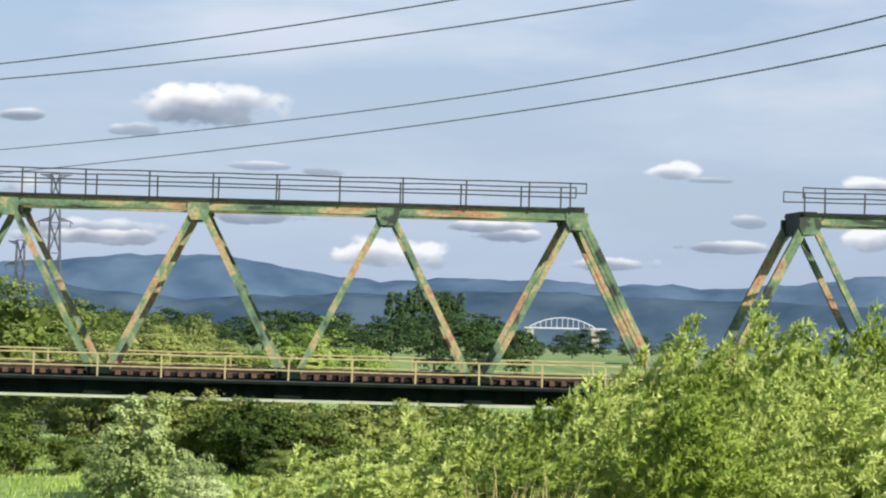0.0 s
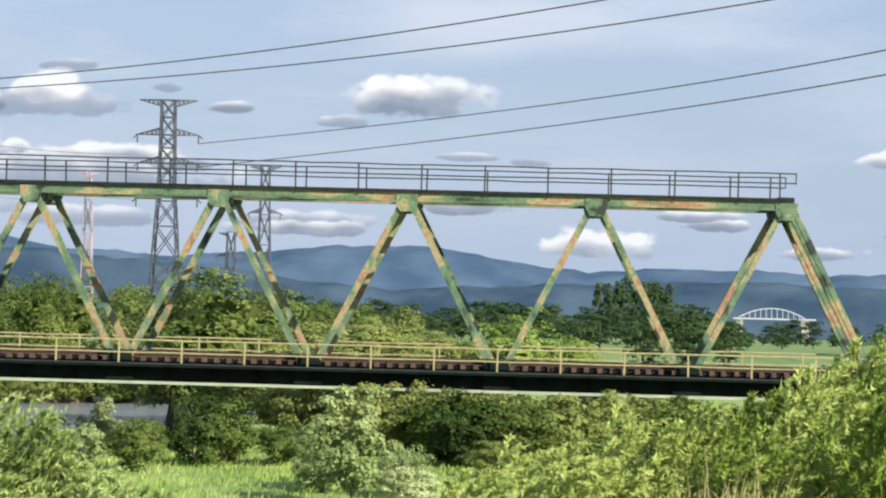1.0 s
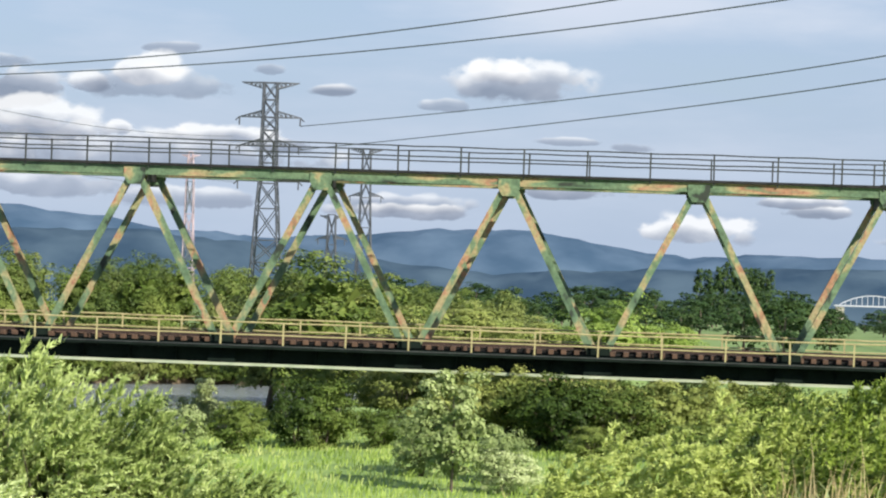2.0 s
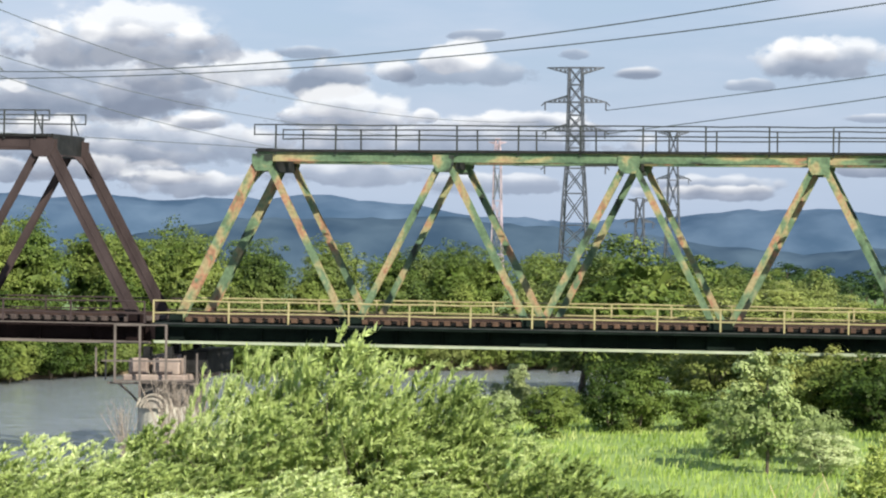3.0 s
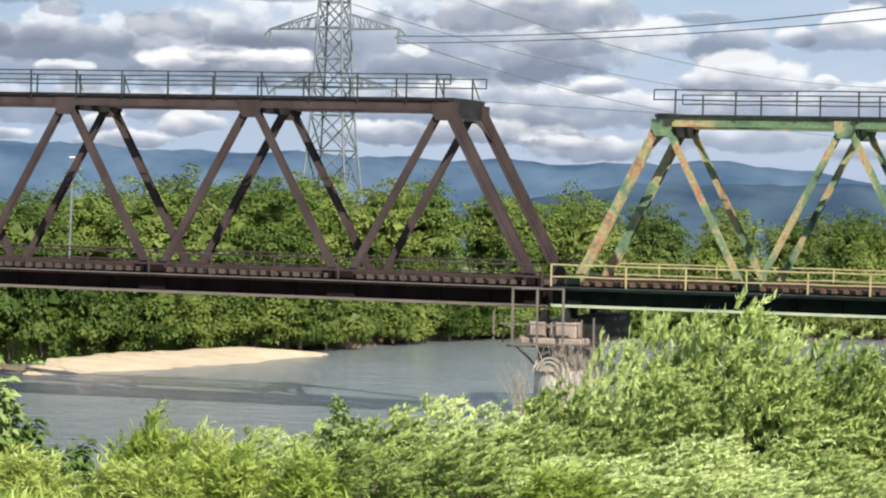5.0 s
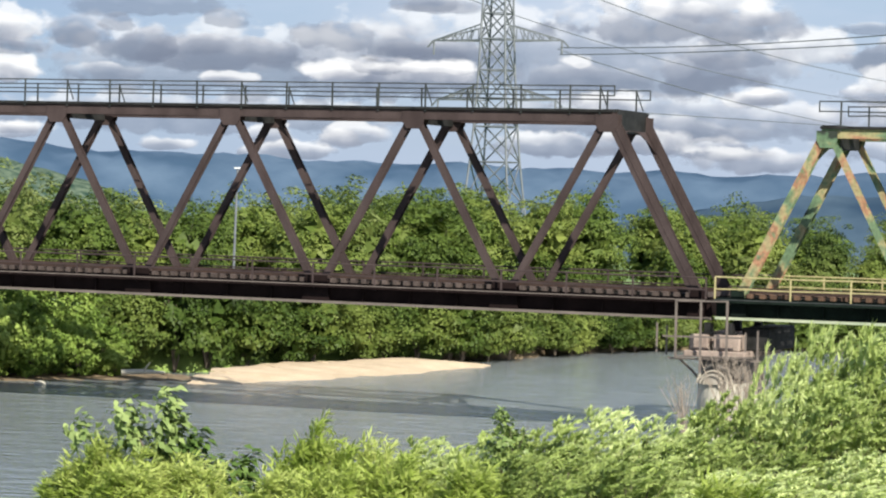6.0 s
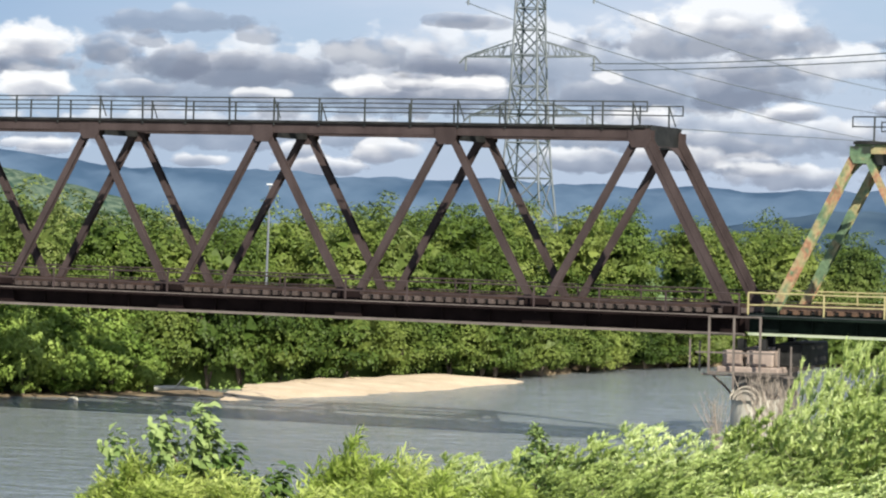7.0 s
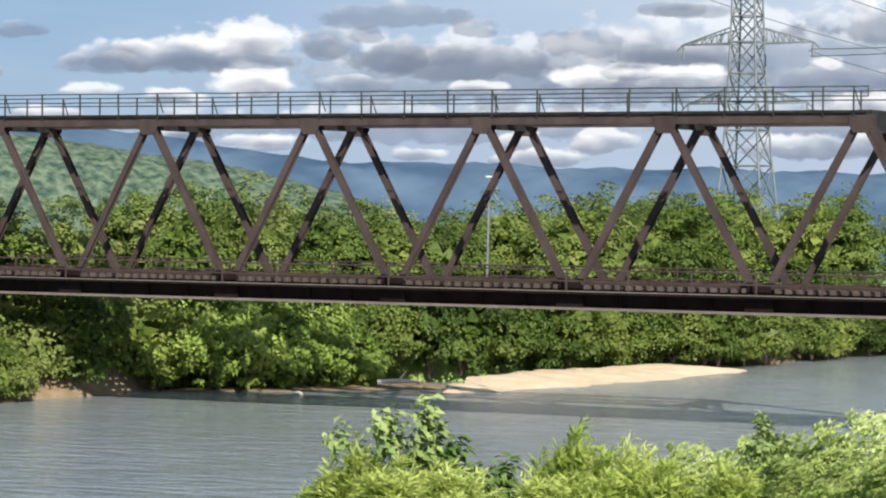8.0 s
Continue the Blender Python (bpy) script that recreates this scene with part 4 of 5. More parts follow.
        for a in (-1.5, 1.7):
            bm = bmesh.new()
            tube(bm, [(a, yy + 0.3, -3.04), (a * 0.78, -half + 0.1, -3.6), (a * 0.58, -half + 0.5, -4.1)], [0.05] * 3)
            part("platform_stay", bm, M_BROWNPALE, pr)


pier(0.45, "rounded concrete pier with block cap and rusty inspection cage", True)
pier(50.3, "concrete pier hidden in the bushes", False)
pier(-75.4, "concrete pier in the river trees", False)


# ---- power line towers ----
def lattice_tower(label, material, at, levels, arms, bar, group="power towers"):
    """Four-legged lattice tower. levels: (height, half width) from the ground up; arms: (height, half length, rise)."""
    tw = thing("power_tower", label, "transmission tower", group, at)
    legs = [(-1, -1), (1, -1), (1, 1), (-1, 1)]
    for sx, sy in legs:
        bm = bmesh.new()
        tube(bm, [(sx * w, sy * w, z) for z, w in levels], [bar * 0.6] * len(levels), 4)
        part("leg", bm, material, tw)
    for (z0, w0), (z1, w1) in zip(levels, levels[1:]):
        bm = bmesh.new()
        for i in range(4):
            a, b = legs[i], legs[(i + 1) % 4]
            beam(bm, (a[0] * w0, a[1] * w0, z0), (b[0] * w1, b[1] * w1, z1), bar * 0.6, bar * 0.6, (0.3, 0.9, 0.1))
            beam(bm, (b[0] * w0, b[1] * w0, z0), (a[0] * w1, a[1] * w1, z1), bar * 0.6, bar * 0.6, (0.3, 0.9, 0.1))
            beam(bm, (a[0] * w1, a[1] * w1, z1), (b[0] * w1, b[1] * w1, z1), bar * 0.6, bar * 0.6, (0.3, 0.3, 0.9))
        part("lattice", bm, material, tw)
    for z, half, rise, flip in arms:
        w = np.interp(z, [q[0] for q in levels], [q[1] for q in levels])
        for s in (-1, 1):
            bm = bmesh.new()
            tip = Vector((s * half, 0, z + (rise if flip else 0)))
            for sy in (-1, 1):
                lo, hi = Vector((s * w, sy * w, z)), Vector((s * w, sy * w, z + rise))
                beam(bm, lo, tip, bar * 0.7, bar * 0.7)
                beam(bm, hi, tip, bar * 0.7, bar * 0.7)
                for k in (1, 2, 3, 4):
                    u, v = k / 5, (k - 0.5) / 5
                    beam(bm, lo.lerp(tip, u), hi.lerp(tip, v), bar * 0.45, bar * 0.45)
                    beam(bm, lo.lerp(tip, u), hi.lerp(tip, u), bar * 0.45, bar * 0.45)
            if not flip:
                beam(bm, tip, tip + Vector((s * 0.9, 0, -0.9)), bar * 0.8, bar * 0.8)
            arm = part("crossarm", bm, material, tw)
            if not flip:
                bm = bmesh.new()
                tube(bm, [(s * half * 0.99, 0, z - 0.1), (s * half * 0.99, 0, z - 2.0)], [bar * 0.55] * 2, 6)
                part("insulator", bm, material, arm)
    return tw


lattice_tower("tall grey steel lattice tower behind the river trees", M_GALV, (-106.3, 250, -4.6),
              [(0, 4.2), (8, 3.3), (14, 2.75), (19, 2.4), (23.0, 2.2), (27, 2.0), (31.4, 1.85), (35, 1.72), (38, 1.65), (41, 1.55), (44, 1.45), (47, 1.35)],
              [(22.8, 9.0, 2.0, False), (31.2, 9.8, 2.2, False), (40.6, 9.6, 2.0, False), (46, 6, 1.4, True)], 0.26)
lattice_tower("dark lattice power tower far behind the bridge", M_TOWERDARK, (-58.2, 560, -6),
              [(0, 3.6), (6.5, 3.25), (12, 2.95), (19.8, 2.55), (26, 2.1), (31, 1.95), (35.2, 1.85), (39, 1.78), (42.2, 1.72), (46.5, 1.65), (50.7, 1.6)],
              [(26.5, 7.6, 1.6, False), (35.2, 7.4, 1.6, False), (42.2, 7.6, 1.6, False), (49.2, 7.1, 1.5, True)], 0.36)
lattice_tower("small lattice power tower in the distance", M_TOWERDARK, (-58.5, 800, -12),
              [(0, 3.0), (12, 2.4), (24, 1.9), (34, 1.6), (42, 1.4), (50, 1.3)],
              [(34.5, 5.2, 1.3, False), (41.5, 5.0, 1.3, False), (48.6, 5.2, 1.2, True)], 0.34)
lattice_tower("small lattice power tower in the distance", M_TOWERDARK, (-69.5, 800, -14),
              [(0, 2.2), (10, 1.8), (20, 1.4), (30, 1.2)], [(22, 4.5, 1.1, False), (28.5, 4.0, 1.1, True)], 0.34)
mast = lattice_tower("red and white lattice radio mast far off", M_RED, (-134, 900, -14),
                     [(0, 2.4), (10, 2.0), (20, 1.7), (30, 1.5), (42, 1.3), (53, 0.8)], [(51, 3.4, 0.8, True)], 0.36, "radio masts")
for w_part in [c for c in mast.children if c.name.startswith("lattice")][1::2]:
    w_part.data.materials[0] = M_GALV


def wire(points, r=0.045):
    """A hanging cable through three points (a parabola)."""
    a, b, c = [Vector(p) for p in points]
    u = (b - a).length / ((b - a).length + (c - b).length)
    ctrl = (b - a * (1 - u) ** 2 - c * u ** 2) / (2 * u * (1 - u))
    pts = [a * (1 - t) ** 2 + ctrl * 2 * t * (1 - t) + c * t ** 2 for t in [k / 40 for k in range(41)]]
    bm = bmesh.new()
    tube(bm, pts, [r] * 41, 5)
    return tagged(new("power_cable", bm_mesh("power_cable", bm, M_WIRE)), "thin grey overhead power cable", "cable", "power cables")


wire([(-50.6, 560, 34.2), (52.2, 350, 35.3), (95, 100, 31.2)], 0.11)
wire([(-51.0, 560, 28.4), (52.3, 350, 31.6), (95, 100, 28.2)], 0.11)
wire([(-96.9, 250, 25.6), (9.3, 150, 25.1), (75, 84, 31.5)], 0.07)
wire([(-96.9, 250, 24.6), (-4.8, 178, 24.2), (80, 84, 30.0)], 0.07)
wire([(-96.7, 250, 34.4), (-92.4, 330, 30.1), (-66, 552, 31.0)], 0.06)
wire([(-116.2, 250, 34.4), (-117.4, 330, 31.0), (-95, 560, 27.0)], 0.06)
wire([(-97.2, 250, 25.4), (-100, 400, 21.0), (-88, 560, 19.0)], 0.06)
wire([(-97.2, 250, 17.2), (-93, 330, 18.4), (-66, 557, 20)], 0.06)


# ---- road bridge in the far fields, lamp post ----
def arch_bridge():
    br = thing("arch_bridge", "white steel arch road bridge across the far fields", "road bridge", at=(117.5, 900, -14))
    bm = bmesh.new()
    pts = [(-12 + 24 * k / 24, 0, 4.4 + 3.4 * (1 - (2 * k / 24 - 1) ** 2)) for k in range(25)]
    for a, b in zip(pts, pts[1:]):
        beam(bm, a, b, 0.36, 0.45)
    part("arch", bm, M_MASTPALE, br)
    bm = bmesh.new()
    box(bm, (-14, -2, 3.7), (16, 3, 4.2))
    part("deck", bm, M_MASTPALE, br)
    for k in range(1, 12):
        bm = bmesh.new()
        x = -12 + 2 * k
        box(bm, (x - 0.10, -0.2, 4.2), (x + 0.10, 0.2, 4.4 + 3.4 * (1 - (x / 12) ** 2)))
        part("hanger", bm, M_MASTPALE, br)
    for x in (-12, 12):
        bm = bmesh.new()
        box(bm, (x - 1.5, -2, -9), (x + 1.5, 3, 3.5))
        part("abutment", bm, M_CONCRETE, br)


arch_bridge()


def lamp_post(x, y, h):
    lp = thing("street_lamp", "thin pale steel lamp post among the trees", "street lamp", at=(x, y, gz(x, y)))
    bm = bmesh.new()
    tube(bm, [(0, 0, 0), (0.1, 0, h * 0.5), (0.22, 0, h)], [0.10, 0.08, 0.06], 8)
    part("post", bm, M_GALV, lp)
    bm = bmesh.new()
    box(bm, (0.05, -0.10, h), (0.38, 0.10, h + 0.08))
    part("lamp_head", bm, M_WHITE, lp)


lamp_post(-37.8, 29.0, 5.3 - gz(-37.8, 29.0))


# ---- plants ----
def leaf_mesh(name, pos, axis_dir, normal, length, width, material, simple=False):
    """Many pointed leaves, each a bent pair of triangles, or one triangle where simple."""
    n = len(pos)
    ax = axis_dir / np.linalg.norm(axis_dir, axis=1, keepdims=True)
    sd = np.cross(ax, normal)
    sd /= np.linalg.norm(sd, axis=1, keepdims=True) + 1e-9
    nr = np.cross(sd, ax)
    L, W = length[:, None], width[:, None]
    c = 3 if simple else 4
    v = np.empty((n, c, 3))
    if simple:
        v[:, 0] = pos + sd * W * 0.5
        v[:, 1] = pos - sd * W * 0.5
        v[:, 2] = pos + ax * L
    else:
        v[:, 0] = pos
        v[:, 1] = pos + ax * L * 0.45 + sd * W * 0.5 + nr * W * 0.12
        v[:, 2] = pos + ax * L - nr * W * 0.35
        v[:, 3] = pos + ax * L * 0.45 - sd * W * 0.5 + nr * W * 0.12
    me = bpy.data.meshes.new(name)
    me.vertices.add(n * c)
    me.vertices.foreach_set("co", v.ravel())
    me.loops.add(n * c)
    me.loops.foreach_set("vertex_index", np.arange(n * c))
    me.polygons.add(n)
    me.polygons.foreach_set("loop_start", np.arange(n) * c)
    me.polygons.foreach_set("loop_total", np.full(n, c))
    me.materials.append(material)
    me.update(calc_edges=True)
    return me


def unit(rng, n):
    v = rng.normal(size=(n, 3))
    return v / np.linalg.norm(v, axis=1, keepdims=True)


def crown_mesh(name, seed, rx, ry, rz, zc, clumps, per, size, leaf, material, wind=(0, 0, 0), slim=0.6, hollow=0.45, flat=0.75, simple=False, loose=0.38, fill=0):
    """A crown of leaf clumps in an uneven ellipsoid centred at height zc; loose: how far the leaves turn from their clump's face."""
    rng = np.random.RandomState(seed)
    d = unit(rng, clumps)
    r = hollow + (1 - hollow) * rng.uniform(0, 1, clumps) ** 0.6
    lump = 1 + 0.22 * np.sin(d[:, 0] * 4.1 + seed) * np.cos(d[:, 1] * 3.7 + seed * 2) + 0.15 * np.sin(d[:, 2] * 6 + seed)
    C = d * (r * lump)[:, None] * np.array([rx, ry, rz]) + np.array([0, 0, zc])
    C[:, 2] = np.maximum(C[:, 2], size * 0.4)
    rad = size * rng.uniform(0.6, 1.35, clumps)
    idx = np.repeat(np.arange(clumps), per)
    n = len(idx)
    u = unit(rng, n)
    u[:, 2] = np.where(u[:, 2] < -0.35, -u[:, 2], u[:, 2])
    q = rng.uniform(0.35, 1, n) ** 0.5
    P = C[idx] + u * (q * rad[idx])[:, None] * np.array([1, 1, flat])
    out = (P - np.array([0, 0, zc])) / np.array([rx, ry, rz])
    nor = u * 0.9 + out * 0.6 + np.array([0, 0, 0.4]) + rng.normal(size=(n, 3)) * loose
    nor /= np.linalg.norm(nor, axis=1, keepdims=True)
    ax = unit(rng, n)
    ax = ax - nor * (ax * nor).sum(1, keepdims=True) * 0.8 + np.array(wind)
    ln = leaf * rng.uniform(0.65, 1.3, n)
    wd = ln * slim * rng.uniform(0.8, 1.2, n)
    if fill:
        # broad inner sprays that close the crown
        d = unit(rng, fill)
        Q = d * (rng.uniform(0.1, 1, fill) ** 0.5 * 0.74)[:, None] * np.array([rx, ry, rz]) + np.array([0, 0, zc])
        way = unit(rng, fill)
        big = size * rng.uniform(1.0, 1.6, fill)
        P = np.concatenate([P, Q - way * (big * 0.5)[:, None]])
        ax, nor = np.concatenate([ax, way]), np.concatenate([nor, d + rng.normal(size=(fill, 3)) * 0.3])
        ln, wd = np.concatenate([ln, big]), np.concatenate([wd, big * 0.8])
    return leaf_mesh(name, P, ax, nor, ln, wd, material, simple)


def spray_mesh(name, seed, rx, ry, rz, zc, sprays, per, reach, leaf, slim, material, rise, bend, hollow=0.35, simple=False, loose=0.75):
    """A bush of bending twigs, each set with narrow leaves along its length; loose: how far the leaves stand off the twig."""
    rng = np.random.RandomState(seed)
    d = unit(rng, sprays)
    r = hollow + (1 - hollow) * rng.uniform(0, 1, sprays) ** 0.6
    lump = 1 + 0.20 * np.sin(d[:, 0] * 4.1 + seed) * np.cos(d[:, 1] * 3.7 + seed * 2) + 0.14 * np.sin(d[:, 2] * 6 + seed)
    C = d * (r * lump)[:, None] * np.array([rx, ry, rz]) + np.array([0, 0, zc])
    C[:, 2] = np.maximum(C[:, 2], 0.15)
    axis = d * 0.55 + np.array(rise) + rng.normal(size=(sprays, 3)) * 0.28
    axis /= np.linalg.norm(axis, axis=1, keepdims=True)
    reach = reach * rng.uniform(0.55, 1.3, sprays)
    idx = np.repeat(np.arange(sprays), per)
    n = len(idx)
    u = rng.uniform(0, 1, n)
    P = C[idx] + axis[idx] * (reach[idx] * u)[:, None] + np.array(bend) * (reach[idx] * u * u)[:, None] + rng.normal(size=(n, 3)) * 0.012
    tip = axis[idx] + np.array(bend) * (2 * u)[:, None]
    tip /= np.linalg.norm(tip, axis=1, keepdims=True)
    ax = tip * 0.75 + unit(rng, n) * loose
    nor = unit(rng, n) * loose + np.array([0.22, -0.25, 0.75]) + d[idx] * 0.35
    ln = leaf * rng.uniform(0.6, 1.3, n) * (1.1 - 0.4 * u)
    return leaf_mesh(name, P, ax, nor, ln, ln * slim * rng.uniform(0.8, 1.2, n), material, simple)


def trunk_mesh(name, seed, h, r, spread, material=None):
    """Tapered trunk with limbs that reach into the crown."""
    rng = random.Random(seed)
    bm = bmesh.new()
    pts = [(0, 0, -0.3)]
    x = y = 0
    for k in range(1, 6):
        x += rng.uniform(-0.06, 0.06) * h * 0.3
        y += rng.uniform(-0.06, 0.06) * h * 0.3
        pts.append((x, y, h * 0.8 * k / 5))
    tube(bm, pts, [r, r * 0.85, r * 0.7, r * 0.5, r * 0.33, r * 0.12], 7)
    for k in range(7):
        j = rng.randint(1, 4)
        p = Vector(pts[j])
        a = rng.uniform(0, math.tau)
        e = p + Vector((math.cos(a) * spread * rng.uniform(0.4, 0.8), math.sin(a) * spread * rng.uniform(0.4, 0.8), h * rng.uniform(0.12, 0.3)))
        m = p.lerp(e, 0.5) + Vector((0, 0, -0.04 * h))
        rr = r * (0.55 - j * 0.08)
        tube(bm, [p, m, e], [rr, rr * 0.6, rr * 0.2], 5)
    return bm_mesh(name, bm, material or M_BARK)


def stems_mesh(name, seed, h, spread, count, r=0.025, material=None):
    """Many thin stems fanning from one root."""
    rng = random.Random(seed)
    bm = bmesh.new()
    for k in range(count):
        a = rng.uniform(0, math.tau)
        q = spread * rng.uniform(0.15, 0.8)
        e = Vector((math.cos(a) * q, math.sin(a) * q, h * rng.uniform(0.6, 0.92)))
        m = Vector((e.x * 0.35, e.y * 0.35, e.z * 0.55))
        tube(bm, [(0, 0, -0.2), m, e], [r, r * 0.7, r * 0.25], 5)
        if material:
            for q in (0.35, 0.6, 0.8):
                p0 = m.lerp(e, q)
                tube(bm, [p0, p0 + Vector((rng.uniform(-0.5, 0.5), rng.uniform(-0.4, 0.4), rng.uniform(0.1, 0.6)))], [r * 0.4, r * 0.15], 4)
    return bm_mesh(name, bm, material or M_BARK)


def plant(kind, label, category, group, trunk, crown, trunk_name="trunk", crown_name="crown"):
    """A plant out of shared meshes, standing at the origin until it is copied into place."""
    ob = thing(kind, label, category, group)
    piece(trunk_name, trunk, ob)
    piece(crown_name, crown, ob)
    return ob


def stand(proto, x, y, s, sz=None, turn=0.0, label="", z=None):
    """A copy of a plant rooted at x, y."""
    m = Matrix.Translation((x, y, (gz(x, y) if z is None else z) - 0.05)) @ Matrix.Rotation(turn, 4, "Z") @ Matrix.Diagonal((s, s, sz or s, 1))
    ob = copy_thing(proto, m)
    if label:
        ob["label"] = label
    return ob


def remove_plant(proto):
    for o in list(proto.children) + [proto]:
        bpy.data.objects.remove(o)


R = random.Random(11)


def along(line, step, jitter=0.5):
    """Points and inland normals along a bank line."""
    out = []
    carry = 0.0
    for a, b in zip(line, line[1:]):
        a, b = Vector(a), Vector(b)
        L = (b - a).length
        t = carry
        while t < L:
            d = (b - a).normalized()
            p = a + d * (t + R.uniform(-jitter, jitter))
            out.append((p, Vector((-d.y, d.x))))
            t += step
        carry = t - L
    return out


# trees on the far bank: full height about ten metres
FAR_PROTOS = [plant("tree", "leafy green riverside tree on the far bank", "tree", "riverside trees",
                    trunk_mesh("trunk", k, 9.0, 0.22, 2.6),
                    crown_mesh("crown", 20 + k, 2.9, 2.9, 3.9, 5.6, 105, 66, 0.80, 0.21, (M_LEAF_FAR, M_LEAF_FAR, M_LEAF_OLIVE, M_LEAF_FAR)[k % 4], simple=True, slim=0.8, hollow=0.6, loose=0.2, fill=260))
              for k in range(5)]
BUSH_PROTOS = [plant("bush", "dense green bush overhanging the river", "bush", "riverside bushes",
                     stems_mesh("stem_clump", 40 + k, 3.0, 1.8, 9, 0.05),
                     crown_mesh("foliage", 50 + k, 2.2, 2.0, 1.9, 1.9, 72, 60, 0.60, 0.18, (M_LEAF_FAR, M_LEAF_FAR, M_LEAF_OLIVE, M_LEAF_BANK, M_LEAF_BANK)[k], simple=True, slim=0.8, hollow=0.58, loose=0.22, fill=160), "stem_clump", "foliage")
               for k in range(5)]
BACK_PROTOS = [plant("tree", "leafy green tree in the wood behind the river", "tree", "riverside trees",
                     trunk_mesh("trunk", 30 + k, 9.0, 0.22, 2.6),
                     crown_mesh("crown", 35 + k, 2.9, 2.9, 3.9, 5.6, 95, 46, 0.85, 0.26, M_LEAF_FAR if k else M_LEAF_OLIVE, simple=True, slim=0.8, hollow=0.65, loose=0.2, fill=260))
               for k in range(3)]
DARK_PROTOS = [plant("tree", "dark green tree in the distance", "tree", "distant trees",
                     trunk_mesh("trunk", 60 + k, 9.0, 0.25, 2.6),
                     crown_mesh("crown", 70 + k, 3.2, 3.2, 4.0, 5.2, 48, 46, 1.0, 0.42, M_LEAF_DARK, simple=True, slim=0.9, hollow=0.6, loose=0.25)) for k in range(3)]
OLIVE = plant("tree", "rounded yellow-green tree behind the bridge", "tree", "trees behind the bridge",
              trunk_mesh("trunk", 81, 9.0, 0.22, 2.6),
              crown_mesh("crown", 82, 3.3, 3.1, 3.7, 5.4, 120, 80, 0.72, 0.19, M_LEAF_YELLOW, simple=True, slim=0.8, hollow=0.58, loose=0.22, fill=160))
BRIGHT = plant("tree", "rounded bright green tree behind the bridge", "tree", "trees behind the bridge",
               trunk_mesh("trunk", 83, 9.0, 0.22, 2.6),
               crown_mesh("crown", 84, 3.4, 3.2, 3.6, 5.3, 120, 80, 0.72, 0.19, M_LEAF_BRIGHT, simple=True, slim=0.8, hollow=0.58, loose=0.22, fill=160))

far_line = [(-62, -40), (-51.0, -1.6), (-48.6, 11), (-44.5, 14.5), (-41.5, 19), (-38.4, 25), (-35.8, 31), (-33, 38), (-29.8, 46), (-28.3, 59), (-24, 72), (-8, 84), (25, 100)]
def in_reach(x, y):
    return math.degrees(math.atan2(x - 35, y + 118)) > -38.5


for off, step in ((-0.7, 2.8), (0.9, 2.9), (3.6, 5.5)):
    for p, nrm in along(far_line, step, 0.7):
        q = p + nrm * (off + R.uniform(-0.5, 0.7))
        if not in_reach(q.x, q.y) or (off < 0 and 0 < p.y < 45):
            continue
        s = R.uniform(0.85, 1.35) * (0.75 if off < 0 else 1.0)
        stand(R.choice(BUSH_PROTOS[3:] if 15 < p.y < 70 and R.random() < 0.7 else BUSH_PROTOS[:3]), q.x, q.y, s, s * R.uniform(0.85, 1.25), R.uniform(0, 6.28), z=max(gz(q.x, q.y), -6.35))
for row, (off, step) in enumerate(((5.5, 4.6), (11, 5.6), (18, 6.6), (27, 8.0))):
    for p, nrm in along(far_line, step, 1.2):
        q = p + nrm * (off + R.uniform(-1.5, 1.5))
        if not in_reach(q.x, q.y):
            continue
        bearing = math.degrees(math.atan2(q.x - 35, q.y + 118))
        dist = math.hypot(q.x - 35, q.y + 118)
        if bearing > -3.6 or (off < 7 and -27.0 < bearing < -25.6):
            continue
        top = np.interp(bearing, [-45, -35, -31.7, -29, -27, -25, -23, -19, -18, -16, -14, -11.6, -8, -6.6, -5], [4.6, 4.6, 4.9, 3.9, 3.8, 4.2, 4.7, 4.8, 4.1, 3.7, 2.9, 2.7, 1.8, 2.4, 1.2]) - 0.35 + R.uniform(-0.7, 0.2) + (dist - 170) * 0.008
        g = gz(q.x, q.y)
        s = max(0.45, (top - g) / 9.6)
        stand(R.choice(FAR_PROTOS if row < 2 else BACK_PROTOS), q.x, q.y, s * R.uniform(0.9, 1.15), s, R.uniform(0, 6.28))

# right of the river: separate round trees, then the dark wood
for proto, x, y, top in ((OLIVE, 25.0, 41.6, 1.5), (OLIVE, 28.5, 46, 0.6), (OLIVE, 22.2, 44, 0.4), (BRIGHT, 33.3, 52, 1.5), (BRIGHT, 36.6, 54, 0.3), (BRIGHT, 30.8, 50, 0.2), (FAR_PROTOS[1], 14.5, 57, 3.0),
                         (FAR_PROTOS[2], 11.2, 62, 2.4), (FAR_PROTOS[0], 17.2, 64, 2.2), (OLIVE, 19.5, 60, 1.0), (DARK_PROTOS[2], 46.8, 112, 0.9), (DARK_PROTOS[0], 43.5, 118, 0.6), (DARK_PROTOS[1], 51, 120, 0.2)):
    g = gz(x, y)
    s = (top - g) / 9.5
    stand(proto, x, y, s * (1.6 if proto in (OLIVE, BRIGHT) else 1.2), s, R.uniform(0, 6.28))
POPLAR = plant("tree", "tall slim dark tree in a far row", "tree", "distant trees", trunk_mesh("trunk", 66, 9.0, 0.2, 1.2),
               crown_mesh("crown", 77, 1.5, 1.5, 4.4, 5.2, 70, 44, 0.6, 0.34, M_LEAF_DARK, simple=True, slim=0.8, hollow=0.4, loose=0.3))
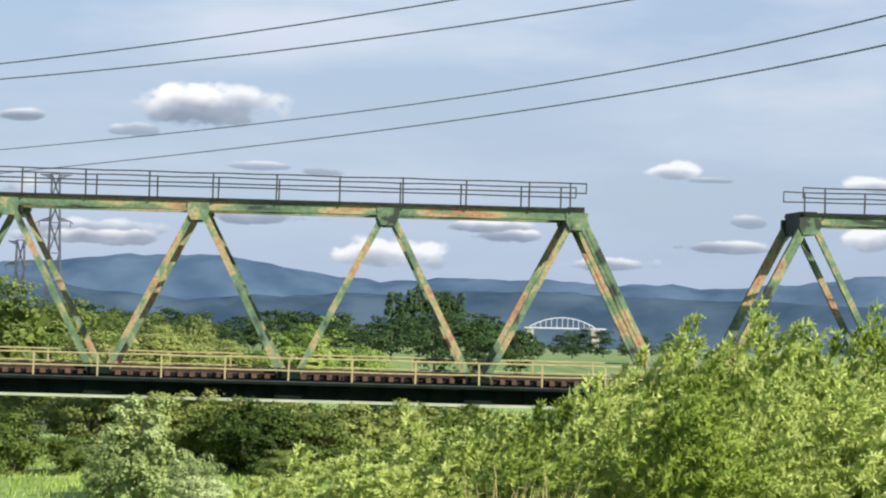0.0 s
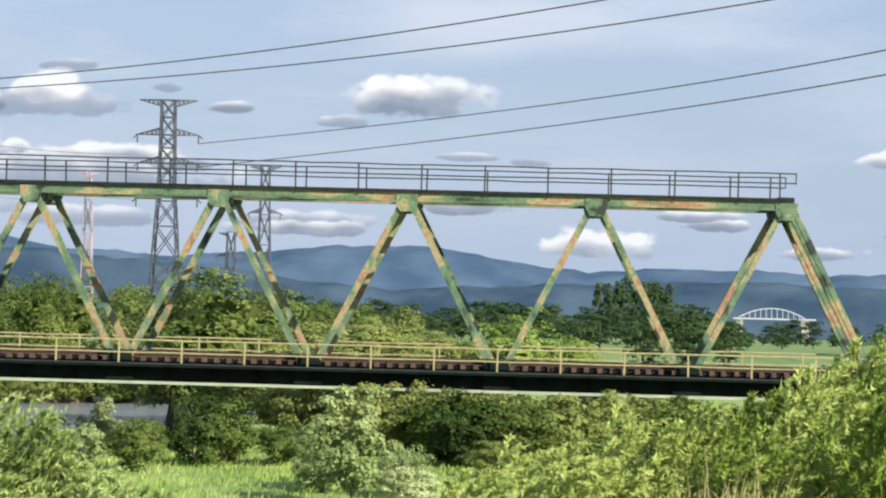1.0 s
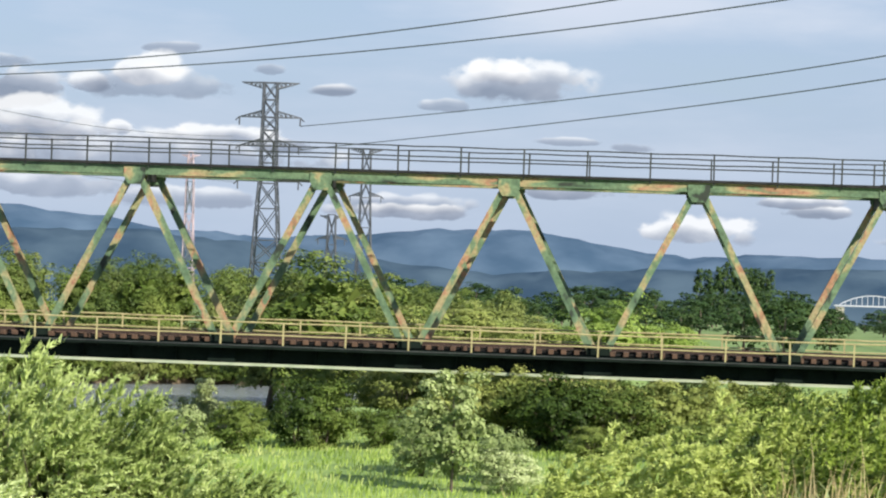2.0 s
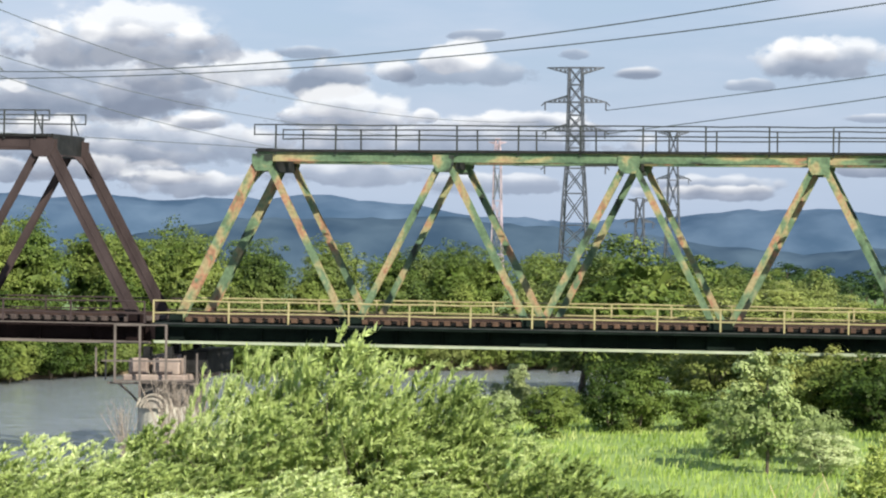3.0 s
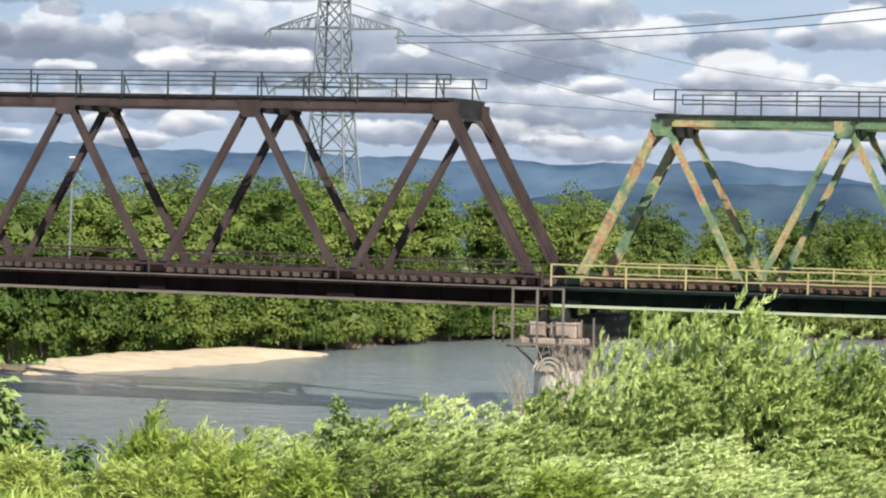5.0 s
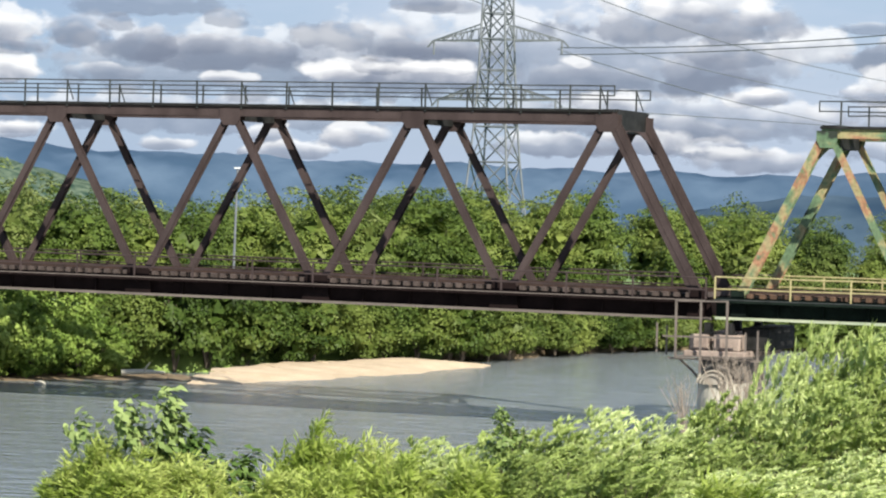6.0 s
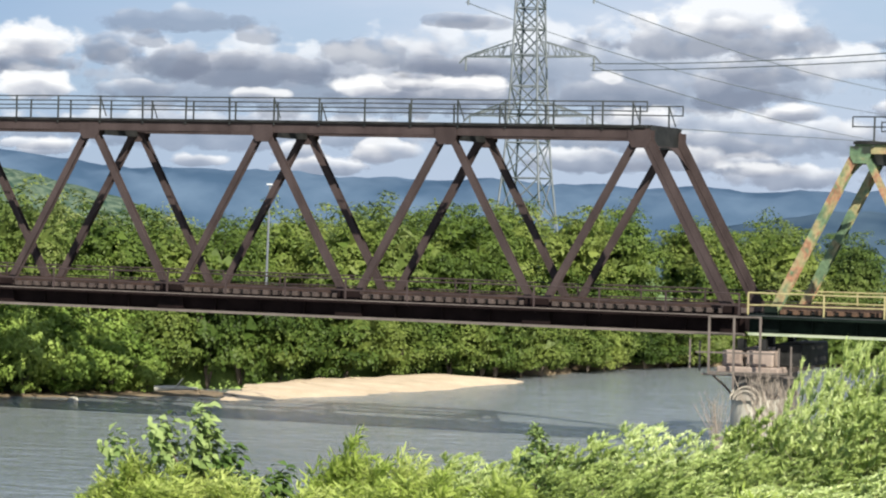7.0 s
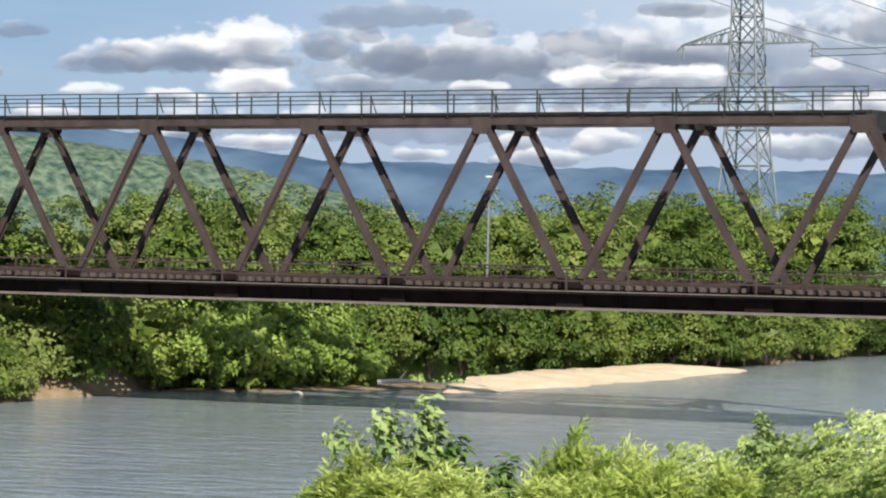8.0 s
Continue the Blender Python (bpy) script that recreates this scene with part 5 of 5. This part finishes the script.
for k in range(9):
    b = 1.15 + 1.4 * k / 8 + R.uniform(-0.06, 0.06)
    x, y = 35 + 440 * math.sin(radians(b)), -118 + 440 * math.cos(radians(b))
    g = gz(x, y)
    sz = (float(np.interp(b, [1.1, 1.8, 2.6], [3.3, 4.2, 2.8])) + R.uniform(-0.7, 0.3) - g) / 9.6
    stand(POPLAR, x, y, sz * R.uniform(0.55, 0.8), sz, R.uniform(0, 6.28))
remove_plant(POPLAR)
for k in range(64):
    b = -7.5 + 11.7 * (k / 63) + R.uniform(-0.12, 0.12)
    d = R.uniform(290, 420)
    x, y = 35 + d * math.sin(radians(b)), -118 + d * math.cos(radians(b))
    g = gz(x, y)
    top = np.interp(b, [-8, -4, -2.1, -1.5, -0.2, 0.9, 2.8, 3.8, 4.3], [1.2, 0.0, -0.6, 0.5, -0.3, -0.2, 0.8, -1.3, -3.4]) + R.uniform(-0.9, 0.3)
    s = (top - g) / 9.5
    stand(R.choice(DARK_PROTOS), x, y, s * 1.5, s, R.uniform(0, 6.28))
for k in range(16):
    b = -1.5 + 13 * k / 15 + R.uniform(-0.3, 0.3)
    d = R.uniform(520, 640)
    x, y = 35 + d * math.sin(radians(b)), -118 + d * math.cos(radians(b))
    s = R.uniform(0.35, 0.6)
    stand(R.choice(DARK_PROTOS), x, y, s * 2.2, s, R.uniform(0, 6.28))

for k in range(26):
    b = 2.7 + 4.6 * (k / 25) + R.uniform(-0.15, 0.15)
    d = R.uniform(300, 520)
    x, y = 35 + d * math.sin(radians(b)), -118 + d * math.cos(radians(b))
    s = R.uniform(0.12, 0.22)
    stand(R.choice(DARK_PROTOS), x, y, s * R.uniform(1.6, 2.6), s, R.uniform(0, 6.28), "low dark hedge tree between the far fields")

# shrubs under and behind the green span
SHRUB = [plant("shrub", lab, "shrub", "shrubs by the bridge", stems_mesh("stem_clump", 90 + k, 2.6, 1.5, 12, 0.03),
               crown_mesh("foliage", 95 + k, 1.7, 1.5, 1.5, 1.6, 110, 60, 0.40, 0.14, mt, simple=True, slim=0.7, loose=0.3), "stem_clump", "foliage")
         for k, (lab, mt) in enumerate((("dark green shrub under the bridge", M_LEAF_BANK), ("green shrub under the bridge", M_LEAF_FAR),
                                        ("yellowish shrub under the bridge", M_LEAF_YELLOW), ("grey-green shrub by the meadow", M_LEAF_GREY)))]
for x, y, k, s, sz in ((10, -2.5, 0, 0.9, 0.5), (18.6, -1.5, 1, 0.8, 0.5), (19.6, -12, 1, 0.8, 0.62), (17.6, -13, 3, 0.8, 0.6), (22.4, -6, 1, 0.9, 0.85), (21.4, -6.5, 0, 0.8, 0.9), (30.8, -25, 3, 0.7, 0.5), (32.0, -4.5, 0, 1.2, 1.0), (34.2, -4.0, 0, 1.1, 0.95), (24, 10.5, 2, 1.2, 1.1), (26.5, 11, 1, 1.0, 0.9), (27.6, -0.5, 2, 1.0, 0.9),
                       (31.0, -2.2, 0, 1.2, 0.95), (33.6, -2.0, 2, 1.1, 0.85), (29.6, -0.6, 2, 1.0, 0.95), (36.0, -1.2, 2, 1.1, 0.9), (38.4, -0.8, 2, 1.0, 0.95), (41, -1.5, 1, 1.1, 0.95), (44, -1.0, 1, 1.2, 0.9), (46.5, -2, 2, 1.1, 0.9), (33, 14, 2, 1.2, 1.1), (20, 14, 1, 1.1, 1.0), (37, 13, 2, 1.2, 1.1), (41, 14, 2, 1.2, 1.1), (29, 15, 2, 1.2, 1.1),
                       (24.6, -5, 1, 0.8, 0.5), (27.5, -20, 3, 0.75, 0.75), (30.4, -21, 3, 0.7, 0.6), (33.5, -12, 1, 0.7, 0.45), (37, -10, 1, 0.8, 0.5),
                       (8.5, -4, 1, 1.0, 0.45), (6.5, -6, 3, 0.9, 0.7), (4.5, -10, 1, 0.9, 0.7), (12, -7, 1, 1.0, 0.5), (8, -14, 3, 0.9, 0.7), (14, -20, 1, 0.9, 0.7)):
    if river_depth(np.array([(x, y)]))[0] < -0.3:
        stand(SHRUB[k], x, y, s, sz, R.uniform(0, 6.28))
SAPLING = plant("sapling", "slender grey-green sapling standing in the meadow", "sapling", "", trunk_mesh("trunk", 101, 3.9, 0.06, 0.9),
                crown_mesh("crown", 102, 1.15, 1.0, 1.75, 2.15, 60, 80, 0.34, 0.16, M_LEAF_GREY, (0.3, 0, 0)))
stand(SAPLING, 28.9, -25, 1.05, 1.05, 0.4)
for x, y, h in ((14.0, 8, 4.2), (15.2, 9, 4.0), (12.6, 10, 4.4)):
    stand(SAPLING, x, y, h / 3.9 * 0.8, h / 3.9, R.uniform(0, 6), "thin dark riverside sapling in front of the water")

# willow bushes on the near slope
WILLOW = [plant("willow_bush", "windblown pale green willow bush on the near slope", "willow bush", "willow bushes",
                stems_mesh("stem_clump", 110 + k, 2.9, 1.9, 26, 0.022),
                spray_mesh("foliage", 120 + k, 1.65, 1.4, 1.42, 1.6, 520, 36, 0.42, 0.135, 0.42, M_LEAF_WILLOW, (0.15, 0, 0.9), (0.48, 0, -0.30), 0.35, True, 0.55), "stem_clump", "foliage")
          for k in range(3)]
for x, y, k, top, s in ((25.3, -75, 0, 2.15, 0.9), (24.35, -74.8, 1, 1.95, 0.62), (26.6, -75.2, 1, 1.85, 0.9), (27.3, -75.6, 2, 1.35, 0.75), (23.6, -75.2, 2, 1.4, 0.45), (26.3, -76.5, 0, 1.3, 1.0), (24.5, -76.5, 2, 1.0, 0.9), (22.9, -76, 0, 0.80, 0.9), (28.3, -76.2, 2, 0.65, 0.8),
                        (21.5, -76.5, 1, 0.55, 0.9), (20.1, -77, 0, 0.30, 0.9), (22.2, -78, 2, 0.2, 0.9), (23.8, -78.5, 1, 0.35, 0.9), (25.8, -78.8, 0, 0.30, 0.9), (27.4, -78.6, 2, 0.1, 0.8),
                        (18.8, -77.5, 1, 0.0, 0.8), (19.6, -79.5, 0, -0.05, 0.8), (21.4, -80, 1, 0.1, 0.8), (17.6, -78, 0, -0.35, 0.7), (29.4, -77.5, 0, 0.45, 0.8), (24.7, -80.5, 0, 0.1, 0.9), (26.7, -80.8, 1, 0.0, 0.9), (22.9, -80.6, 0, 0.15, 0.8), (28.8, -80, 1, 0.0, 0.8), (30.6, -79, 2, 0.1, 0.7)):
    g = gz(x, y)
    stand(WILLOW[k], x, y, s, (top - g) / 3.25, R.uniform(-0.5, 0.5))
SMALL = plant("sapling", "small dark-leaved sapling among the willows", "sapling", "", trunk_mesh("trunk", 104, 2.6, 0.03, 0.5),
              crown_mesh("crown", 105, 0.38, 0.35, 0.8, 1.75, 34, 26, 0.13, 0.10, M_LEAF_BROAD, (0.2, 0, 0.1), 0.5, 0.3))
stand(SMALL, 20.6, -79.5, 1.0, (0.85 - gz(20.6, -79.5)) / 2.65, 1.0)
remove_plant(SMALL)

# broad-leaved young tree near the water
def young_tree(x, y):
    """A thin stem that forks into leafy branches, each with its own knots of leaves."""
    g = gz(x, y)
    ob = thing("young_tree", "young broad-leaved tree with dark glossy leaves", "young tree", at=(x, y, g))
    rng = random.Random(131)
    bm = bmesh.new()
    fork = Vector((0.0, 0.0, -0.75 - g))
    tube(bm, [(0, 0, -0.2), fork * 0.5 + Vector((0.06, 0, 0)), fork], [0.045, 0.038, 0.03], 6)
    part("trunk", bm, M_BARK, ob)
    for dx, top, knots in ((-1.62, 0.12, 2), (-0.72, 0.42, 4), (0.02, 0.60, 5), (0.38, 0.05, 3), (1.12, -0.40, 4), (0.62, -0.35, 3), (-0.35, -0.15, 3)):
        tip = Vector((dx, rng.uniform(-0.35, 0.35), top - g - 0.16))
        mid = fork.lerp(tip, 0.5) + Vector((0, 0, -0.10))
        bm = bmesh.new()
        tube(bm, [fork, mid, tip], [0.024, 0.018, 0.007], 5)
        limb = part("branch", bm, M_BARK, ob)
        pos, way, nor = [], [], []
        nrng = np.random.RandomState(rng.randrange(9999))
        for k in range(knots):
            c = np.array(mid.lerp(tip, 1.0 - 0.8 * k / max(1, knots))) + nrng.normal(size=3) * 0.06
            u = unit(nrng, 46)
            pos.append(c + u * nrng.uniform(0.05, 0.28, 46)[:, None])
            way.append(u * 0.5 + np.array([0.75, 0, -0.35]) + nrng.normal(size=(46, 3)) * 0.3)
            nor.append(u * 0.7 + np.array([0.1, -0.2, 0.8]) + nrng.normal(size=(46, 3)) * 0.3)
        pos, way, nor = (np.concatenate(q) for q in (pos, way, nor))
        ln = nrng.uniform(0.12, 0.21, len(pos))
        piece("leaf_clump", leaf_mesh("leaf_clump", pos, way, nor, ln, ln * 0.6, M_LEAF_BROAD), limb)


young_tree(15.3, -80)
# leafless brush caught round the pier
DEAD = thing("dead_shrub", "leafless grey branches tangled round the pier", "dead shrub", "dead shrubs")
for k in range(3):
    piece("branch_clump", stems_mesh("branch_clump", 170 + k, 4.2, 3.0, 7, 0.045, M_DEADWOOD), DEAD)
for x, y, s, sz in ((-0.1, -2.9, 0.5, 0.85), (1.7, -2.8, 0.55, 1.2), (2.3, -2.4, 0.55, 1.15), (2.9, -1.6, 0.5, 1.1)):
    stand(DEAD, x, y, s, sz, R.uniform(0, 6), z=-6.7)
remove_plant(DEAD)
LIGHT = plant("bush", "light green bush above the mud spit", "bush", "riverside bushes", stems_mesh("stem_clump", 190, 3.0, 1.8, 9, 0.05),
              crown_mesh("foliage", 191, 2.2, 2.0, 1.9, 1.9, 120, 42, 0.5, 0.21, M_LEAF_BRIGHT, simple=True, slim=0.7), "stem_clump", "foliage")
for x, y, s, sz in ((-52.2, 6.4, 1.1, 1.2), (-51.2, 9.8, 1.0, 1.1), (-49.6, 13.2, 1.1, 1.3), (-44.2, 16.4, 1.1, 1.35), (-42.4, 18.0, 1.0, 1.2), (-40.9, 19.0, 0.75, 0.8), (-39.8, 18.6, 0.45, 0.5), (-49.2, 11.8, 0.8, 0.85), (-46.3, 12.2, 1.0, 1.1), (-44.6, 13.3, 1.0, 1.25), (-42.9, 15.0, 0.9, 1.0), (-41.3, 17.2, 0.8, 0.9), (-45.2, 15.8, 1.2, 1.5), (-51.6, 7.4, 1.0, 1.3)):
    stand(LIGHT, x, y, s, sz, R.uniform(0, 6), z=-6.45)
remove_plant(LIGHT)
for p in FAR_PROTOS + BACK_PROTOS + BUSH_PROTOS + DARK_PROTOS + SHRUB + WILLOW + [OLIVE, BRIGHT, SAPLING]:
    remove_plant(p)


# reeds and grasses
def blade_mesh(name, seed, n, spread, h, w, lean, material, droop=0.35):
    """Arching blades, three segments each, in a round tuft."""
    rng = np.random.RandomState(seed)
    a = rng.uniform(0, math.tau, n)
    q = spread * np.sqrt(rng.uniform(0, 1, n))
    x, y = q * np.cos(a), q * np.sin(a)
    return blades(name, rng, np.column_stack([x, y, np.zeros(n)]), h * rng.uniform(0.55, 1.05, n) * (1 - 0.35 * (q / spread) ** 2), w, lean, material, droop)


def blades(name, rng, root, hh, w, lean, material, droop=0.35):
    n = len(root)
    b = rng.uniform(0, math.tau, n)
    d = np.column_stack([np.cos(b), np.sin(b), np.zeros(n)]) * rng.uniform(0.1, 0.5, n)[:, None] + np.array(lean)
    f = rng.uniform(0, math.tau, n)
    side = np.column_stack([np.cos(f), np.sin(f), np.zeros(n)])
    V = np.empty((n, 7, 3))
    for k, (u, ww) in enumerate(((0, 0.6), (0.45, 1.0), (0.8, 0.6), (1.0, 0.0))):
        up = hh * (u - droop * u ** 3 * 0.6)
        c = root + d * (hh * u ** 2)[:, None]
        c[:, 2] += up
        if k < 3:
            V[:, 2 * k] = c + side * w * ww / 2
            V[:, 2 * k + 1] = c - side * w * ww / 2
        else:
            V[:, 6] = c
    i = np.arange(n)[:, None] * 7
    F = np.concatenate([i + np.array([0, 1, 3, 2]), i + np.array([2, 3, 5, 4]), i + np.array([4, 5, 6, 6])], 0)
    me = bpy.data.meshes.new(name)
    faces = [tuple(r) for r in F[:2 * n].tolist()] + [tuple(r[:3]) for r in F[2 * n:].tolist()]
    me.from_pydata(V.reshape(-1, 3).tolist(), [], faces)
    me.materials.append(material)
    me.update()
    return me


# tall willow shoots and reeds on the near slope beside the camera
SHOOT = [plant("reed_clump", "tall light green reeds bending in the wind", "reeds", "reed clumps",
               blade_mesh("stalk_clump", 140 + k, 200, 0.75, 2.9, 0.035, (0.10, 0, 0), M_REED, 0.2),
               spray_mesh("leaf_mass", 150 + k, 0.85, 0.8, 1.62, 1.75, 330, 44, 0.44, 0.112, 0.42, M_REED, (0.12, 0, 0.5), (0.50, 0, -0.36), 0.35, True, 0.85), "stalk_clump", "leaf_mass") for k in range(3)]
TALL = plant("reed_clump", "long-bladed bright green grass bending in the wind", "reeds", "reed clumps",
             blade_mesh("blade_clump", 145, 800, 0.85, 1.9, 0.04, (0.26, 0, 0), M_REED, 0.6), blade_mesh("stalk_clump", 146, 30, 0.6, 1.5, 0.016, (0.15, 0, 0), M_DRY, 0.3), "blade_clump", "stalk_clump")
PALE = plant("grass_tuft", "pale seeding grass tuft on the near slope", "grass", "grass tufts",
             blade_mesh("blade_clump", 168, 300, 0.65, 1.3, 0.03, (0.14, 0, 0), M_GRASS, 0.35), blade_mesh("stalk_clump", 169, 40, 0.5, 1.3, 0.016, (0.10, 0, 0), M_DRY, 0.15), "blade_clump", "stalk_clump")
DRYTUFT = plant("dry_stalks", "clump of dry grey stalks among the reeds", "dry stalks", "dry stalks",
                blade_mesh("stalk_clump", 166, 90, 0.5, 1.5, 0.018, (0.10, 0, 0), M_DRY, 0.35), blade_mesh("leaf_clump", 167, 160, 0.5, 1.35, 0.03, (0.15, 0, 0), M_LEAF_GREY, 0.5), "stalk_clump", "leaf_clump")
REED_X = [32.6, 33.7, 34.4, 35.1, 35.6, 36.3, 36.8, 37.2, 37.9, 38.25, 38.6, 39.05, 39.8, 40.4, 40.9, 42.4]
REED_TOP = [1.15, 1.38, 1.5, 1.72, 1.92, 2.04, 2.3, 2.55, 2.62, 2.85, 3.15, 3.62, 3.62, 3.75, 3.42, 3.4]
for y, step, drop in ((-87, 0.66, 0.0), (-88.4, 0.85, 0.38), (-89.8, 1.0, 0.66)):
    x = 32.7 + 0.3 * (y + 87)
    while x < 42.3:
        # clumps nearer the eye stand lower, so that they cover the feet of those behind
        xe = 35.3 + (x - 35.3) * 31 / (y + 118)
        top = float(np.interp(xe, REED_X, REED_TOP)) - drop + R.uniform(-0.12, 0.1)
        high = top - gz(x, y)
        if xe < 34.0:
            stand(PALE, x, y, R.uniform(0.85, 1.1), high / 1.3, R.uniform(-0.4, 0.4))
        elif xe < 37.0 and y < -87.5:
            stand(TALL, x, y + R.uniform(-0.3, 0.3), R.uniform(0.8, 1.0), high / 1.55, R.uniform(-0.4, 0.4))
        else:
            stand(SHOOT[R.randrange(3)], x, y + R.uniform(-0.3, 0.3), R.uniform(0.7, 0.85), high / 3.55, R.uniform(-0.4, 0.4))
        x += step * R.uniform(0.85, 1.15)
SPRIG = [plant("leafy_shoots", "bright green leafy shoots at the slope's edge", "shoots", "leafy shoots",
               stems_mesh("stem_clump", 180 + k, 2.0, 0.35, 9, 0.012),
               spray_mesh("leaf_mass", 184 + k, 0.36, 0.34, 0.82, 0.95, 130, 15, 0.46, 0.25, 0.15, M_REED, (0.10, 0, 1.0), (0.40, 0, -0.15), 0.1), "stem_clump", "leaf_mass") for k in range(3)]
for x, y, k, top, s in ((17.65, -80, 0, 0.42, 0.38), (17.9, -80.1, 1, 0.15, 0.36), (17.35, -80.2, 2, 0.0, 0.34), (18.3, -80.3, 0, 0.05, 0.42), (18.65, -80.1, 1, 0.2, 0.36), (19.1, -80.6, 2, -0.05, 0.4), (19.5, -80.9, 0, 0.05, 0.4),
                        (14.9, -80.5, 0, -0.15, 0.45), (14.2, -80.3, 1, 0.0, 0.36), (13.75, -80.1, 2, -0.25, 0.36), (15.5, -80.8, 2, -0.25, 0.45), (16.1, -80.9, 1, -0.2, 0.45), (16.7, -81, 0, -0.55, 0.4), (13.3, -80, 0, -0.55, 0.36), (15.2, -81.4, 1, -0.3, 0.5),
                        (17.6, -81.2, 1, -0.25, 0.45), (18.5, -81.4, 2, -0.15, 0.45), (20.6, -81.2, 1, 0.05, 0.42), (24.6, -82.4, 1, 0.15, 0.42), (25.1, -82.4, 0, 0.05, 0.42)):
    stand(SPRIG[k], x, y, s * 2.3, (top - gz(x, y)) / 2.05, R.uniform(-0.4, 0.4))
for x, y, top in ((36.7, -90.7, 2.35), (37.0, -90.8, 2.5), (37.25, -90.6, 2.58), (37.5, -90.7, 2.5), (36.85, -90.5, 2.2)):
    stand(DRYTUFT, x, y, 0.8, (top - gz(x, y)) / 1.45, R.uniform(-0.4, 0.4))
for k in range(34):
    x, y = R.uniform(29.6, 34.5), R.uniform(-84.5, -76)
    stand(PALE, x, y, R.uniform(0.9, 1.3), R.uniform(0.85, 1.25), R.uniform(-0.5, 0.5))
for p in SHOOT + SPRIG + [PALE, TALL, DRYTUFT]:
    remove_plant(p)


def grass(name, label, seed, n, x0, x1, y0, y1, h, w, material, keep=None):
    rng = np.random.RandomState(seed)
    P = np.column_stack([rng.uniform(x0, x1, n), rng.uniform(y0, y1, n)])
    ok = river_depth(P) < -1.5
    if keep is not None:
        ok &= keep(P)
    P = P[ok]
    z = ground_z(P) - 0.03
    patch = 0.75 + 0.35 * wobble(P, 0.6)
    me = blades(name, rng, np.column_stack([P, z]), h * rng.uniform(0.5, 1.1, len(P)) * patch, w, (0.12, 0, 0), material, 0.35)
    tagged(new(name, me), label, "grass", kind="stuff")


grass("meadow_grass", "bright green meadow grass under the bridge", 201, 36000, 4, 52, -48, 16, 0.5, 0.05, M_GRASS)
grass("slope_grass", "tall pale grass on the near slope", 202, 14000, 10, 46, -84, -46, 0.8, 0.05, M_REED, lambda P: (P[:, 0] - 35) > -0.53 * (P[:, 1] + 118))
grass("bank_grass", "rough green grass at the top of the slope", 203, 10000, 14, 46, -96, -84, 0.6, 0.03, M_REED, lambda P: (P[:, 0] - 35) > -0.53 * (P[:, 1] + 118))


# driftwood and a pale stone at the far water's edge
def driftwood(x, y, turn, length):
    ob = thing("driftwood_log", "bleached driftwood log lying on the mud", "driftwood", at=(x, y, max(gz(x, y), -6.35)))
    bm = bmesh.new()
    d = Vector((math.cos(turn), math.sin(turn), 0))
    tube(bm, [d * -length / 2 + Vector((0, 0, 0.14)), Vector((0, 0.05, 0.20)), d * length / 2 + Vector((0, 0, 0.16))], [0.16, 0.14, 0.07], 8)
    part("trunk", bm, M_PIERLIGHT, ob)
    bm = bmesh.new()
    tube(bm, [Vector((0, 0.05, 0.2)), Vector((0.3, -0.1, 0.55)), Vector((0.5, -0.1, 0.75))], [0.07, 0.05, 0.02], 6)
    part("branch_stub", bm, M_PIERLIGHT, ob)


driftwood(-38.0, 18.6, 0.5, 2.4)
bm = bmesh.new()
bmesh.ops.create_icosphere(bm, subdivisions=2, radius=0.32)
for v in bm.verts:
    v.co.z *= 0.55
    v.co *= 1 + 0.12 * math.sin(v.co.x * 9) * math.cos(v.co.y * 7)
stone = new("stone", bm_mesh("stone", bm, M_PIERLIGHT))
stone.location = (-40.6, 11.8, -6.58)
tagged(stone, "pale stone showing above the shallow water", "stone")
